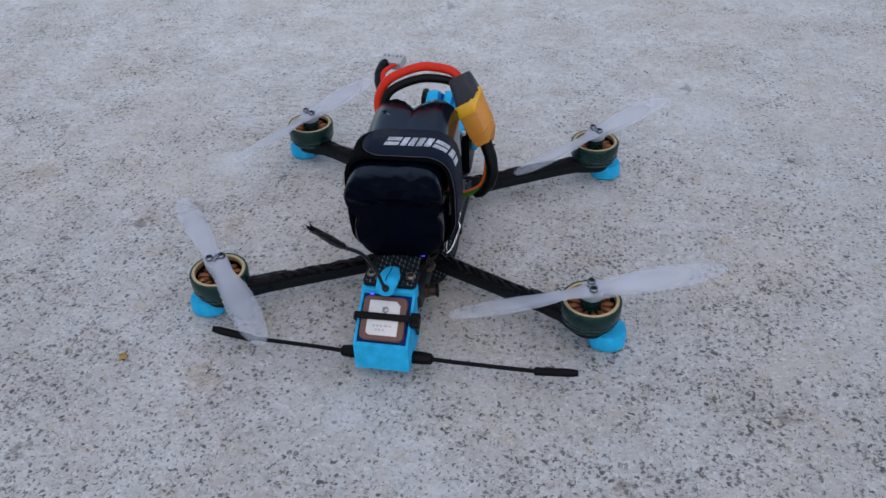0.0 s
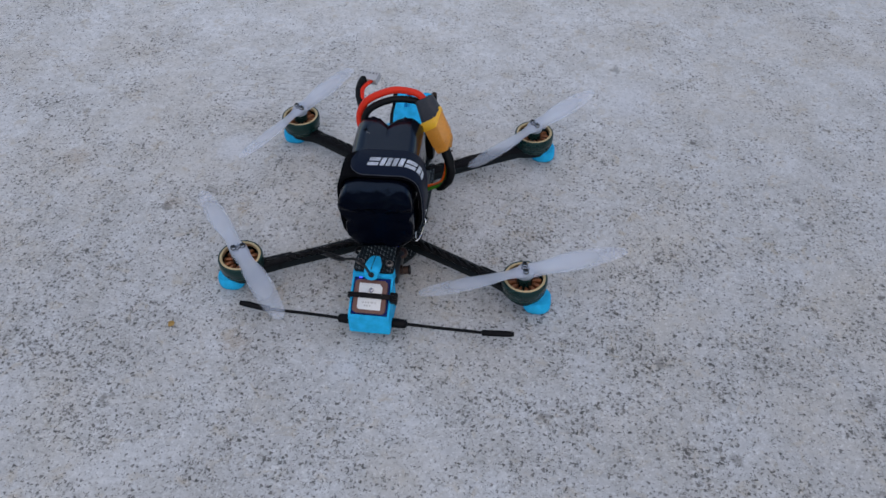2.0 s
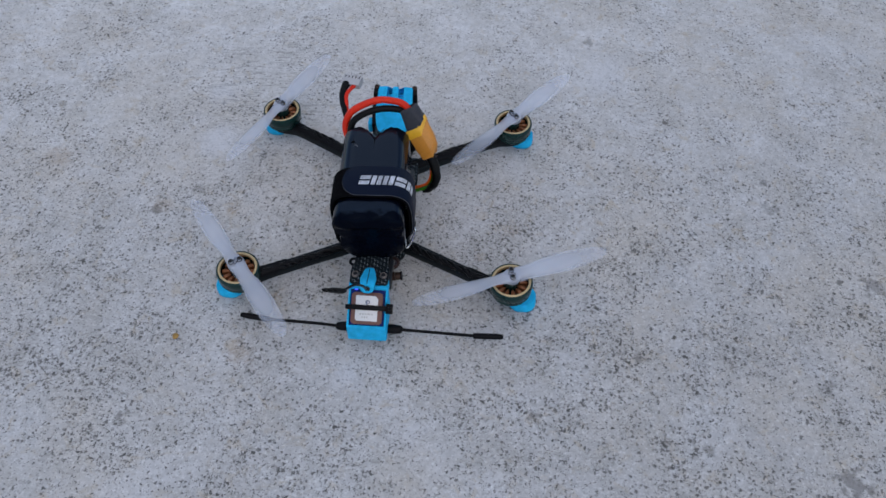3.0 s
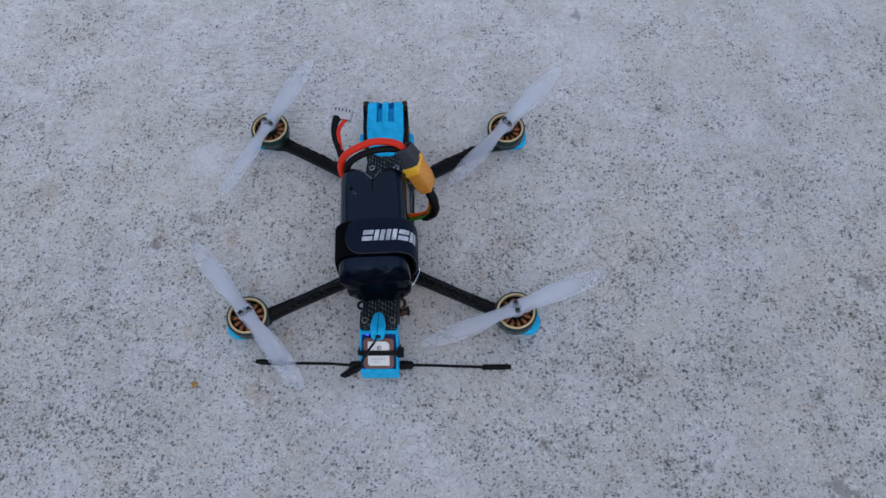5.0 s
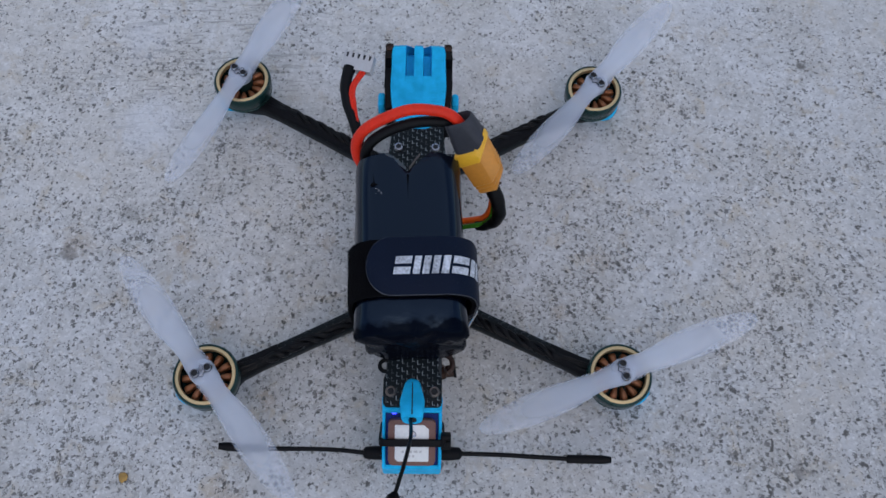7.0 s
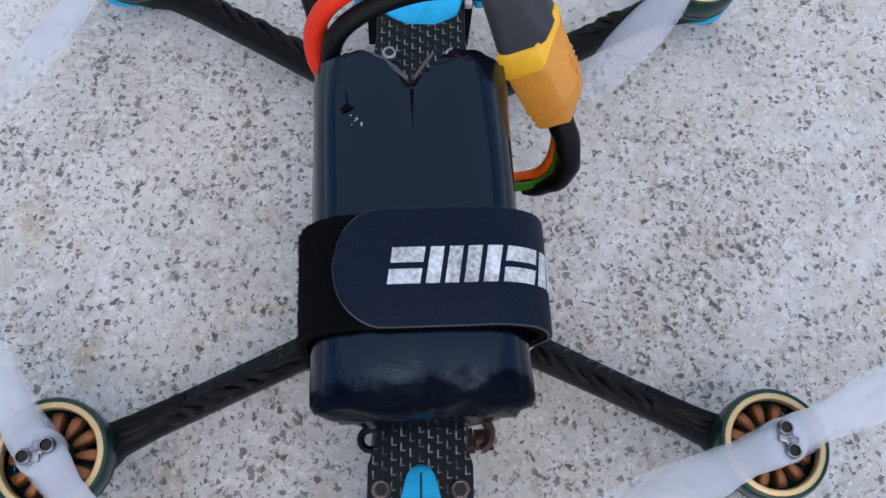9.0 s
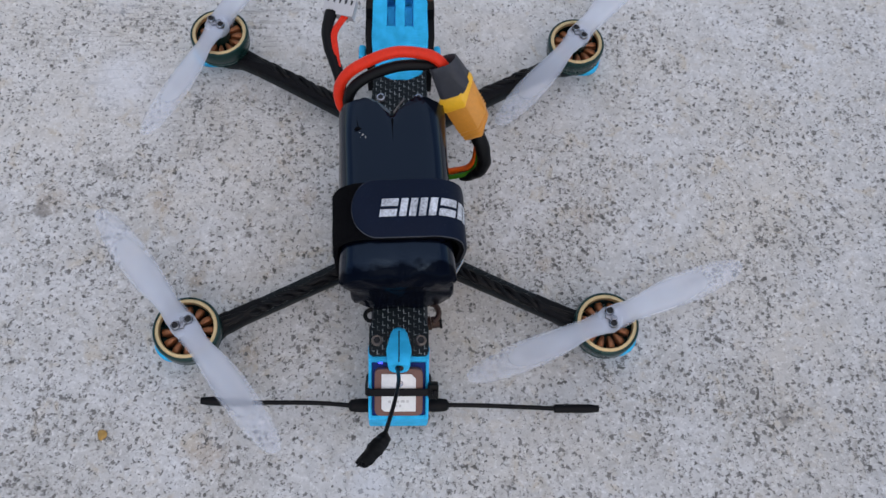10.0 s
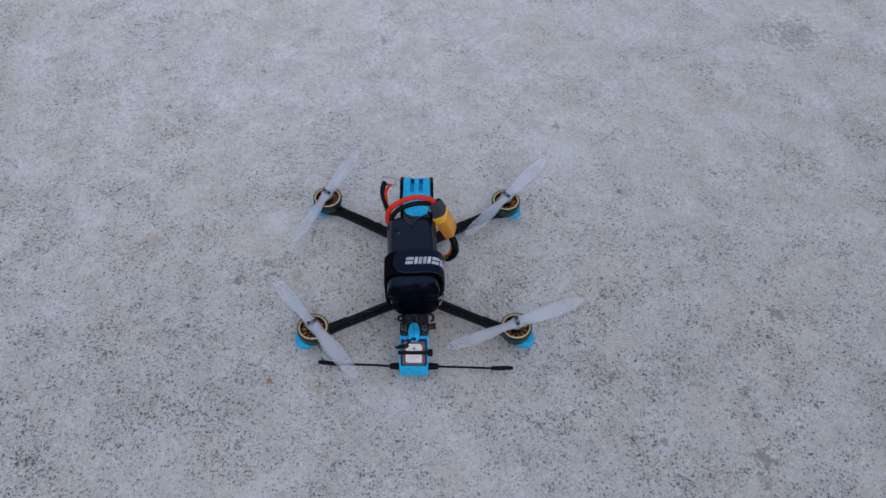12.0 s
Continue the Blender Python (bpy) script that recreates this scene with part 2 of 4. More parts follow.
def blade_material():
    """Frosted plastic that is milkier where it is thicker."""
    mat, nt, b = shader("frosted_propeller_plastic", (0.74, 0.78, 0.88), 0.4, 0, 0.35)
    out = nt.nodes["Material Output"]
    clear = nt.nodes.new("ShaderNodeBsdfTransparent")
    glow = nt.nodes.new("ShaderNodeBsdfTranslucent")
    glow.inputs[0].default_value = (0.78, 0.82, 0.92, 1)
    half = nt.nodes.new("ShaderNodeMixShader")
    half.inputs[0].default_value = 0.35
    nt.links.new(b.outputs[0], half.inputs[1])
    nt.links.new(glow.outputs[0], half.inputs[2])
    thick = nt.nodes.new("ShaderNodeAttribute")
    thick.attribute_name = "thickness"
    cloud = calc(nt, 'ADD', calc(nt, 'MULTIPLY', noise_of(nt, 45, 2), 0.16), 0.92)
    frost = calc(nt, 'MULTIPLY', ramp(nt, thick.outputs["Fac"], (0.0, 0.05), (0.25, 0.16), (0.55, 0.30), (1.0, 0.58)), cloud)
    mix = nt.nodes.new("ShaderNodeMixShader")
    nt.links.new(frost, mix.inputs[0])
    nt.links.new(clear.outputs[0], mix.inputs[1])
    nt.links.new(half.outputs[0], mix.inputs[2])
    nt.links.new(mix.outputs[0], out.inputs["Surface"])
    return mat


def printed_tpu(name, colour):
    """3D-printed rubbery plastic with thin layer lines."""
    mat, nt, b = shader(name, colour, 0.5, 0, 0.07)
    sep = nt.nodes.new("ShaderNodeSeparateXYZ")
    nt.links.new(coords(nt), sep.inputs[0])
    lines = calc(nt, 'SINE', calc(nt, 'MULTIPLY', sep.outputs["Z"], 2 * math.pi / 0.0004))
    blotch = noise_of(nt, 180, 4)
    nt.links.new(ramp(nt, blotch, (0.35, tuple(c * 0.86 for c in colour)), (0.65, tuple(min(1, c * 1.1 + 0.004) for c in colour))), b.inputs["Base Color"])
    bumped(nt, b, calc(nt, 'ADD', calc(nt, 'MULTIPLY', lines, 0.3), blotch), 0.35, 0.00012)
    return mat


def fleece_material():
    mat, nt, b = shader("black_hook_fleece", (0.004, 0.004, 0.005), 1.0, 0, 0.05)
    bumped(nt, b, noise_of(nt, 1500, 4, 0.8), 1.0, 0.0006)
    return mat


# places of darker marks on the slab: x, y, size, strength
MARKS = ((0.172, -0.108, 0.0042, 0.6), (0.207, 0.107, 0.0026, 0.9), (-0.168, -0.010, 0.0060, 0.55), (0.106, -0.155, 0.0055, 0.5),
         (0.274, 0.047, 0.0042, 0.6), (0.208, -0.167, 0.0045, 0.4), (-0.144, -0.172, 0.0050, 0.5), (-0.142, 0.012, 0.0055, 0.4),
         (0.288, -0.184, 0.0110, 0.60), (0.285, -0.200, 0.0090, 0.50), (-0.277, 0.229, 0.0030, 0.8), (0.151, 0.202, 0.0060, 0.5),
         (0.310, -0.039, 0.0032, 0.8), (0.333, -0.041, 0.0095, 0.5), (-0.071, -0.021, 0.0022, 0.6), (-0.275, 0.096, 0.0040, 0.4),
         (-0.044, 0.348, 0.0090, 0.45), (0.275, 0.024, 0.0070, 0.4), (0.287, -0.120, 0.0060, 0.5), (0.460, 0.369, 0.0350, 0.35))

# tan weathered spots: x, y, size, strength
TAN_SPOTS = ((-0.256, 0.038, 0.013, 0.5), (-0.113, -0.004, 0.006, 0.6), (-0.045, 0.000, 0.006, 0.5), (-0.057, 0.019, 0.005, 0.5), (0.089, -0.009, 0.008, 0.4),
             (-0.093, -0.043, 0.006, 0.6), (-0.066, -0.078, 0.006, 0.6), (-0.082, -0.122, 0.011, 0.5), (-0.165, -0.004, 0.010, 0.45), (0.067, -0.035, 0.005, 0.5))

# pale smears: x, y, size, strength
PALE = ((-0.012, -0.132, 0.016, 0.35), (-0.135, 0.062, 0.022, 0.5), (0.16, 0.16, 0.03, 0.35), (-0.15, 0.12, 0.02, 0.4))
CONCRETE = concrete_material()
CARBON = carbon_material("woven_carbon_plate", 0.8)
CARBON_ARM = carbon_material("carbon_arm", 0.2)
TAPE = worn("black_cloth_tape", (0.0035, 0.0035, 0.005), 0.5, spec=0.11, grain=500, vary=0.3, relief=0.0003, dust=0.02)
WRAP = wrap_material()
STRAP = worn("rubberised_strap", (0.0033, 0.0078, 0.021), 0.5, spec=0.09, grain=1600, vary=0.12, relief=0.00006, dust=0.05)
STRAP_EDGE = worn("strap_edge_thread", (0.060, 0.066, 0.082), 0.8, grain=1800)
FLEECE = fleece_material()
PRINT = worn("worn_white_print", (0.50, 0.52, 0.57), 0.6, grain=1100, vary=0.6)
BLUE = printed_tpu("blue_printed_tpu", (0.0, 0.44, 0.78))
YELLOW = worn("yellow_nylon", (0.63, 0.25, 0.036), 0.42, grain=600, vary=0.1)
AMBER = worn("bright_yellow_nylon", (0.86, 0.45, 0.03), 0.4, grain=600, vary=0.08)
GREY_SHRINK = worn("grey_heat_shrink", (0.038, 0.039, 0.048), 0.5, spec=0.25, grain=500, vary=0.15)
RED = worn("red_silicone", (0.72, 0.030, 0.012), 0.42, spec=0.2, grain=800, vary=0.1)
BLACK_WIRE = worn("black_silicone", (0.004, 0.004, 0.005), 0.4, spec=0.13, grain=800, vary=0.2)
BLACK_PLASTIC = worn("black_plastic", (0.003, 0.003, 0.004), 0.42, spec=0.12, grain=900, vary=0.2)
ORANGE_WIRE = worn("orange_red_wire", (0.80, 0.11, 0.010), 0.3, grain=800)
GREEN_WIRE = worn("green_wire", (0.035, 0.15, 0.012), 0.22, grain=800)
NYLON = worn("white_nylon", (0.46, 0.45, 0.46), 0.45, grain=700, vary=0.06)
STEEL = worn("dark_steel", (0.30, 0.31, 0.35), 0.28, 1.0, grain=900, vary=0.2)
DULL_STEEL = worn("dull_steel", (0.24, 0.20, 0.185), 0.42, 0.8, grain=900, vary=0.3)
BRIGHT_STEEL = worn("bright_steel", (0.75, 0.75, 0.76), 0.22, 1.0, grain=900, vary=0.1)
# near-black fill: the shade in holes, slits and screw heads as colour
RECESS_SHADE = worn("recess_shade", (0.006, 0.006, 0.008), 0.7, grain=900)
BELL = worn("dark_green_anodised", (0.004, 0.034, 0.031), 0.3, 0.4, grain=900, vary=0.2)
CHAMPAGNE = worn("champagne_metal", (0.60, 0.44, 0.24), 0.4, 0.7, grain=900, vary=0.1)
RUST = worn("browned_steel", (0.045, 0.022, 0.014), 0.4, 0.5, grain=900)
COPPER = worn("copper_winding", (0.33, 0.125, 0.055), 0.42, 0.55, grain=2500, vary=0.35, relief=0.0002)
BLADE = blade_material()
CERAMIC = worn("brown_ceramic", (0.145, 0.060, 0.044), 0.5, grain=1200, vary=0.12)
SILVER = worn("silvered_patch", (0.66, 0.65, 0.64), 0.45, 0.2, grain=700, vary=0.06)
PCB_BLUE = worn("blue_circuit_board", (0.003, 0.022, 0.13), 0.45, spec=0.12, grain=900)
PCB_BLACK = worn("black_circuit_board", (0.015, 0.017, 0.02), 0.4, grain=900, vary=0.3)
INK = worn("grey_ink", (0.46, 0.44, 0.43), 0.7, grain=900)
PAPER = worn("grey_insulator", (0.30, 0.30, 0.30), 0.8, grain=900)
FILM = worn("dark_grey_film", (0.055, 0.056, 0.06), 0.4, spec=0.3, grain=700, vary=0.3)
TAN = worn("dried_leaf", (0.36, 0.21, 0.06), 0.8, grain=900, vary=0.3)
LED, _nt, _b = shader("blue_led", (0.05, 0.05, 0.9), 0.3)
_b.inputs["Emission Color"].default_value = (0.03, 0.05, 1.0, 1)
_b.inputs["Emission Strength"].default_value = 2.5


# ---- shapes, in millimetres ----
MM = 0.001


def mesh_of(name, bm, material, angle=38):
    bmesh.ops.recalc_face_normals(bm, faces=bm.faces)
    bmesh.ops.scale(bm, vec=(MM, MM, MM), verts=bm.verts)
    me = bpy.data.meshes.new(name)
    bm.to_mesh(me)
    bm.free()
    me.materials.append(material)
    me.shade_smooth()
    me.set_sharp_from_angle(angle=radians(angle))
    return me


def part(name, bm, material, parent, label="", m=None):
    """One mesh object under a thing or a part. bm: a bmesh in millimetres, or a finished mesh to share."""
    me = bm if isinstance(bm, bpy.types.Mesh) else mesh_of(name, bm, material)
    ob = new(name, me)
    ob.parent = parent
    if m is not None:
        ob.matrix_basis = m
    return tagged(ob, label) if label else ob


def thing(name, label, category, m=None, group="", kind=""):
    ob = new(name)
    if m is not None:
        ob.matrix_world = m
    ob.empty_display_size = 0.02
    return tagged(ob, label, category, group, kind)


def at(x, y, z, rx=0, ry=0, rz=0):
    return pose(x * MM, y * MM, z * MM, rx, ry, rz)


def block(sx, sy, sz, centre=(0, 0, 0), bevel=0.6, segments=2, bm=None):
    own = bmesh.new()
    bmesh.ops.create_cube(own, size=1, matrix=Matrix.Translation(centre) @ Matrix.Diagonal((sx, sy, sz, 1)))
    if bevel:
        bmesh.ops.bevel(own, geom=own.edges[:], offset=bevel, segments=segments, profile=0.5, affect='EDGES')
    return joined(bm, own)


def joined(bm, own):
    if bm is None:
        return own
    me = bpy.data.meshes.new("joint")
    own.to_mesh(me)
    own.free()
    bm.from_mesh(me)
    bpy.data.meshes.remove(me)
    return bm


def slab(outline, z0, z1, bevel=0.4, bm=None, holes=()):
    """An upright extrusion of a closed outline."""
    own = bmesh.new()
    low = [own.verts.new((x, y, z0)) for x, y in outline]
    face = own.faces.new(low)
    up = bmesh.ops.extrude_face_region(own, geom=[face])
    bmesh.ops.translate(own, vec=(0, 0, z1 - z0), verts=[v for v in up["geom"] if isinstance(v, bmesh.types.BMVert)])
    if bevel:
        rim = [e for e in own.edges if abs(e.verts[0].co.z - e.verts[1].co.z) < 1e-6]
        bmesh.ops.bevel(own, geom=rim, offset=bevel, segments=2, profile=0.5, affect='EDGES')
    return joined(bm, own)


def rounded(w, h, r, n=6, cx=0.0, cy=0.0):
    """Outline of a rounded rectangle."""
    pts = []
    for sx, sy, a0 in ((1, 1, 0), (-1, 1, 90), (-1, -1, 180), (1, -1, 270)):
        for i in range(n + 1):
            a = radians(a0 + 90 * i / n)
            pts.append((cx + sx * (w / 2 - r) + r * math.cos(a), cy + sy * (h / 2 - r) + r * math.sin(a)))
    return pts


def lathe(profile, n=40, bm=None, centre=(0, 0, 0)):
    """Turns a profile of (radius, z) round the z axis; closed along the profile where it meets itself."""
    own = bmesh.new()
    rings = []
    for r, z in profile:
        if r < 1e-6:
            rings.append([own.verts.new((centre[0], centre[1], centre[2] + z))])
        else:
            rings.append([own.verts.new((centre[0] + r * math.cos(2 * math.pi * i / n), centre[1] + r * math.sin(2 * math.pi * i / n), centre[2] + z))
                          for i in range(n)])
    for a, b in zip(rings, rings[1:]):
        for i in range(n):
            j = (i + 1) % n
            if len(a) == 1 and len(b) == 1:
                continue
            if len(a) == 1:
                own.faces.new((a[0], b[i], b[j]))
            elif len(b) == 1:
                own.faces.new((a[i], a[j], b[0]))
            else:
                own.faces.new((a[i], a[j], b[j], b[i]))
    return joined(bm, own)


def loft(sections, bm=None, cap=True):
    """Skins a row of closed sections, each with the same number of points."""
    own = bmesh.new()
    rings = [[own.verts.new(p) for p in s] for s in sections]
    n = len(rings[0])
    for a, b in zip(rings, rings[1:]):
        for i in range(n):
            own.faces.new((a[i], a[(i + 1) % n], b[(i + 1) % n], b[i]))
    if cap:
        for ring in (rings[0], rings[-1]):
            mid = own.verts.new(sum((v.co for v in ring), Vector()) / n)
            for i in range(n):
                own.faces.new((ring[i], ring[(i + 1) % n], mid))
    return joined(bm, own)


def smooth_path(points, per=8):
    """Points along a smooth curve through the given ones."""
    pts = [Vector(p) for p in points]
    pts = [pts[0] * 2 - pts[1]] + pts + [pts[-1] * 2 - pts[-2]]
    out = []
    for i in range(1, len(pts) - 2):
        p0, p1, p2, p3 = pts[i - 1:i + 3]
        for k in range(per):
            t = k / per
            out.append(0.5 * ((2 * p1) + (p2 - p0) * t + (2 * p0 - 5 * p1 + 4 * p2 - p3) * t * t + (3 * p1 - p0 - 3 * p2 + p3) * t ** 3))
    out.append(pts[-2])
    return out


def tube(points, radius, n=12, bm=None, flat=1.0, lumps=0.0, smooth=True):
    """A round cord along a path; radius may be a list that is spread along it."""
    path = smooth_path(points) if smooth else [Vector(p) for p in points]
    radii = radius if isinstance(radius, (list, tuple)) else [radius]
    sections = []
    side = None
    for i, p in enumerate(path):
        way = (path[min(i + 1, len(path) - 1)] - path[max(i - 1, 0)]).normalized()
        if side is None:
            side = way.cross(Vector((0, 0, 1)))
            side = side.normalized() if side.length > 0.1 else Vector((1, 0, 0))
        side = (side - way * side.dot(way)).normalized()
        up = side.cross(way)
        s = i / max(1, len(path) - 1) * (len(radii) - 1)
        k = min(int(s), len(radii) - 2) if len(radii) > 1 else 0
        r = radii[0] if len(radii) == 1 else radii[k] + (radii[k + 1] - radii[k]) * (s - k)
        ring = []
        for j in range(n):
            a = 2 * math.pi * j / n
            q = r * (1 + lumps * noise.noise(p * 0.23 + Vector((math.cos(a), math.sin(a), 0)) * 0.8))
            ring.append(p + side * (q * math.cos(a)) + up * (q * flat * math.sin(a)))
        sections.append(ring)
    return loft(sections, bm)


def roughened(bm, amount, scale):
    """Pushes the points about a little, so that the thing is not machine-true."""
    bm.normal_update()
    for v in bm.verts:
        v.co += v.normal * (amount * noise.noise(v.co * scale))
    return bm


# ---- the ground ----
def build_ground():
    """One concrete slab sheet, finest where the aircraft stands, out to the horizon."""
    lines = [0.0]
    step = 0.03
    while lines[-1] < 60:
        lines.append(lines[-1] + step)
        if lines[-1] > 0.75:
            step *= 1.5
    axis = [-v for v in reversed(lines[1:])] + lines
    n = len(axis)
    verts = []
    for y in axis:
        for x in axis:
            far = max(0.0, 1 - max(abs(x), abs(y)) / 3)
            z = 0.0006 * far * noise.noise(Vector((x * 7, y * 7, 0.3)))
            verts.append((x, y, z - 0.0006))
    faces = [(j * n + i, j * n + i + 1, (j + 1) * n + i + 1, (j + 1) * n + i) for j in range(n - 1) for i in range(n - 1)]
    me = bpy.data.meshes.new("ground")
    me.from_pydata(verts, [], faces)
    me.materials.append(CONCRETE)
    me.shade_smooth()
    tagged(new("ground", me), "weathered light grey concrete slab with dark sand speckles", "concrete ground", kind="structure")


build_ground()

# ---- the quadcopter ----
quad = thing("quadcopter", "black carbon racing quadcopter with blue printed mounts on concrete", "drone")

# motors: place, and the turn of each propeller
MOTORS = ((88.1, -72.2, 22), (-88.8, -74.6, -52), (-88.0, 74.6, 65), (86.4, 73.2, 50))
ARM_LOW, ARM_TOP = 8.2, 13.6


def arm_mesh():
    """Arm along +y from the hub to the motor pad, with a round pad at its end."""
    reach = 98.5
    right = [(5.0, 0), (4.3, 25), (3.9, 50), (3.8, 76), (4.4, 85), (6.6, 90)]
    pad = [(8.6 * math.sin(radians(a)), reach - 0.5 + 8.6 * math.cos(radians(a))) for a in range(105, -106, -15)]
    outline = right + pad + [(-x, y) for x, y in reversed(right)]
    return mesh_of("arm", slab(outline, ARM_LOW, ARM_TOP, 0.7), CARBON_ARM)


def wire_mesh(side, phase):
    """One of three motor wires that twist along one half of the arm's top."""
    pts = []
    for i in range(26):
        y = 10 + i * 2.4
        a = phase + i * 0.85 + 1.6 * noise.noise(Vector((side * 3.1, y * 0.07, 0.4)))
        stray = 1.3 * noise.noise(Vector((phase, y * 0.12, side)))
        pts.append((side * 1.35 + 1.25 * math.sin(a) + stray, y, ARM_TOP + 1.3 + 0.85 * math.cos(a)))
    pts += [(side * 0.8 + 1.3 * math.sin(phase), 78, ARM_TOP + 1.3), (1.6 * math.sin(phase), 89, ARM_TOP + 1.5)]
    return mesh_of("motor_wire", tube(pts, 1.25, 8, lumps=0.3), BLACK_WIRE)


def tape_mesh(y0, y1, seed, swell=0.0, top_lift=1.9, lumpy=1.0):
    """A wrapping round arm and wires, more or less lumpy."""
    sections = []
    for i in range(41):
        t = i / 40
        y = y0 + (y1 - y0) * t
        w = 3.65 + swell * t ** 2 + 0.25 * lumpy * noise.noise(Vector((seed, y * 0.3, 0)))
        top = ARM_TOP + top_lift + 0.5 * lumpy * noise.noise(Vector((seed, y * 0.25, 4)))
        ring = []
        for j in range(24):
            a = 2 * math.pi * j / 24
            cx = abs(math.cos(a)) ** 0.5 * math.copysign(1, math.cos(a))
            cz = abs(math.sin(a)) ** 0.6 * math.copysign(1, math.sin(a))
            low = ARM_LOW - 0.4
            mid, half = (top + low) / 2, (top - low) / 2
            lump = 1 + 0.08 * lumpy * noise.noise(Vector((math.cos(a) * 2 + seed, y * 0.35, math.sin(a) * 2)))
            ring.append((w * cx * lump, y, mid + half * cz * lump))
        sections.append(ring)
    return mesh_of("heat_shrink", loft(sections), TAPE)


def foot_mesh():
    """Soft printed boot under and round the arm's end, its origin in its middle."""
    sections = []
    for z, grow in ((0.0, -1.8), (0.5, -0.8), (1.8, 0.0), (4.5, 0.2), (7.6, 0.0), (8.8, -0.7), (9.2, -1.8)):
        sections.append([(x, y, z) for x, y in rounded(17.2 + 2 * grow, 17.0 + 2 * grow, 7.0 + grow, 6)])
    return mesh_of("foot", loft(sections), BLUE)


def bell_mesh():
    return mesh_of("bell", lathe(((11.6, 16.0), (12.9, 16.0), (13.4, 16.5), (13.6, 17.4), (13.4, 17.7), (13.45, 18.2), (13.7, 18.5), (14.0, 24.2),
                                  (13.6, 25.2), (12.95, 25.45), (12.78, 25.2), (12.7, 16.6), (11.6, 16.0)), 48), BELL)


def bell_ring_mesh():
    return mesh_of("bell_ring", lathe(((11.1, 23.0), (12.72, 23.0), (12.76, 25.15), (12.5, 25.35), (11.4, 25.35), (11.1, 25.0), (11.1, 23.0)), 48), CHAMPAGNE)


def motor_base_mesh():
    bm = lathe(((0, ARM_TOP), (12.0, ARM_TOP), (12.3, ARM_TOP + 0.4), (12.0, 14.9), (5.0, 15.6), (4.0, 15.8), (4.0, 16.4), (0, 16.4)), 32)
    return mesh_of("motor_base", bm, BELL)


def hub_mesh():
    bm = lathe(((0, 16.0), (4.6, 16.0), (4.8, 25.6), (5.3, 26.0), (5.3, 27.2), (0, 27.2)), 32)
    return mesh_of("motor_hub", bm, BELL)


def coil_mesh():
    """One wound tooth, lying along +x."""
    sections = []
    for i in range(9):
        t = i / 8
        x = 4.9 + 5.6 * t
        end = math.sin(math.pi * min(1, max(0.0, 0.12 + 0.76 * t))) ** 0.35
        ridge = 0.10 * (i % 2)
        w = (0.85 + 1.1 * t - ridge) * end
        h = (2.6 - ridge) * end
        ring = [(x, w * math.copysign(abs(math.cos(a)) ** 0.6, math.cos(a)), 20.0 + h * math.copysign(abs(math.sin(a)) ** 0.5, math.sin(a)))
                for a in (2 * math.pi * j / 14 for j in range(14))]
        sections.append(ring)
    return mesh_of("coil", loft(sections), COPPER)


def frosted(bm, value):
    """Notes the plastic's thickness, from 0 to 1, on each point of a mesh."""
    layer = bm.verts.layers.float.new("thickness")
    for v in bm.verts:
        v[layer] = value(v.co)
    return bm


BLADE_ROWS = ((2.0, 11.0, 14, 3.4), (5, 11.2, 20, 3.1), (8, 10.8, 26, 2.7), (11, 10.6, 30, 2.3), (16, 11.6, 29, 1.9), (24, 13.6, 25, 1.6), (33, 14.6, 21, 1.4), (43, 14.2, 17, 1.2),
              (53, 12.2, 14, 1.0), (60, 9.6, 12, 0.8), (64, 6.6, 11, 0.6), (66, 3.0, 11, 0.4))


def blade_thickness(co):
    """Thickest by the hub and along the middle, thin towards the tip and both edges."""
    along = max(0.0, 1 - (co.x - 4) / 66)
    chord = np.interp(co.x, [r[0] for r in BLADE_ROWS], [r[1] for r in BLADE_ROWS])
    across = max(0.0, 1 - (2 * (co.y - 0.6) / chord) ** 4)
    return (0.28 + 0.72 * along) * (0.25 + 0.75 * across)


def blade_mesh():
    """One twisted blade along +x."""
    sections = []
    for r, chord, pitch, thick in BLADE_ROWS:
        c, s = math.cos(radians(pitch)), math.sin(radians(pitch))
        ring = []
        for j in range(28):
            a = 2 * math.pi * j / 28
            u = math.cos(a) * chord / 2
            camber = 0.07 * chord * (1 - (2 * u / chord) ** 2)
            w = math.sin(a) * thick / 2 + camber
            ring.append((r, u * c - w * s + (0.6 if r > 20 else 0), u * s * 0.62 + w * c))
        sections.append(ring)
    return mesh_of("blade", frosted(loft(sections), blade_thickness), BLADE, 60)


def prop_hub_mesh():
    bm = lathe(((0, -2.6), (5.0, -2.6), (5.5, -2.1), (5.6, 0.9), (5.0, 2.0), (4.0, 2.3), (0, 2.3)), 32)
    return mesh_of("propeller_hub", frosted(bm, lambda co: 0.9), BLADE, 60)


def prop_screw_mesh():
    bm = lathe(((0, 2.2), (1.75, 2.2), (2.0, 2.7), (1.9, 3.8), (1.6, 4.15), (1.42, 4.1), (1.34, 3.0), (0, 3.0)), 18)
    return mesh_of("propeller_screw", bm, STEEL)


def socket_mesh():
    # dark disc for the shade inside a screw head
    return mesh_of("screw_socket", lathe(((0, 3.05), (1.3, 3.05), (1.3, 3.5), (0, 3.55)), 12), RECESS_SHADE)


def shaft_mesh():
    bm = block(1.9, 5.0, 1.6, (0, 0, 2.6), 0.35)
    bm = block(3.2, 1.5, 1.4, (0, 0, 2.7), 0.3, bm=bm)
    return mesh_of("motor_shaft", bm, STEEL)


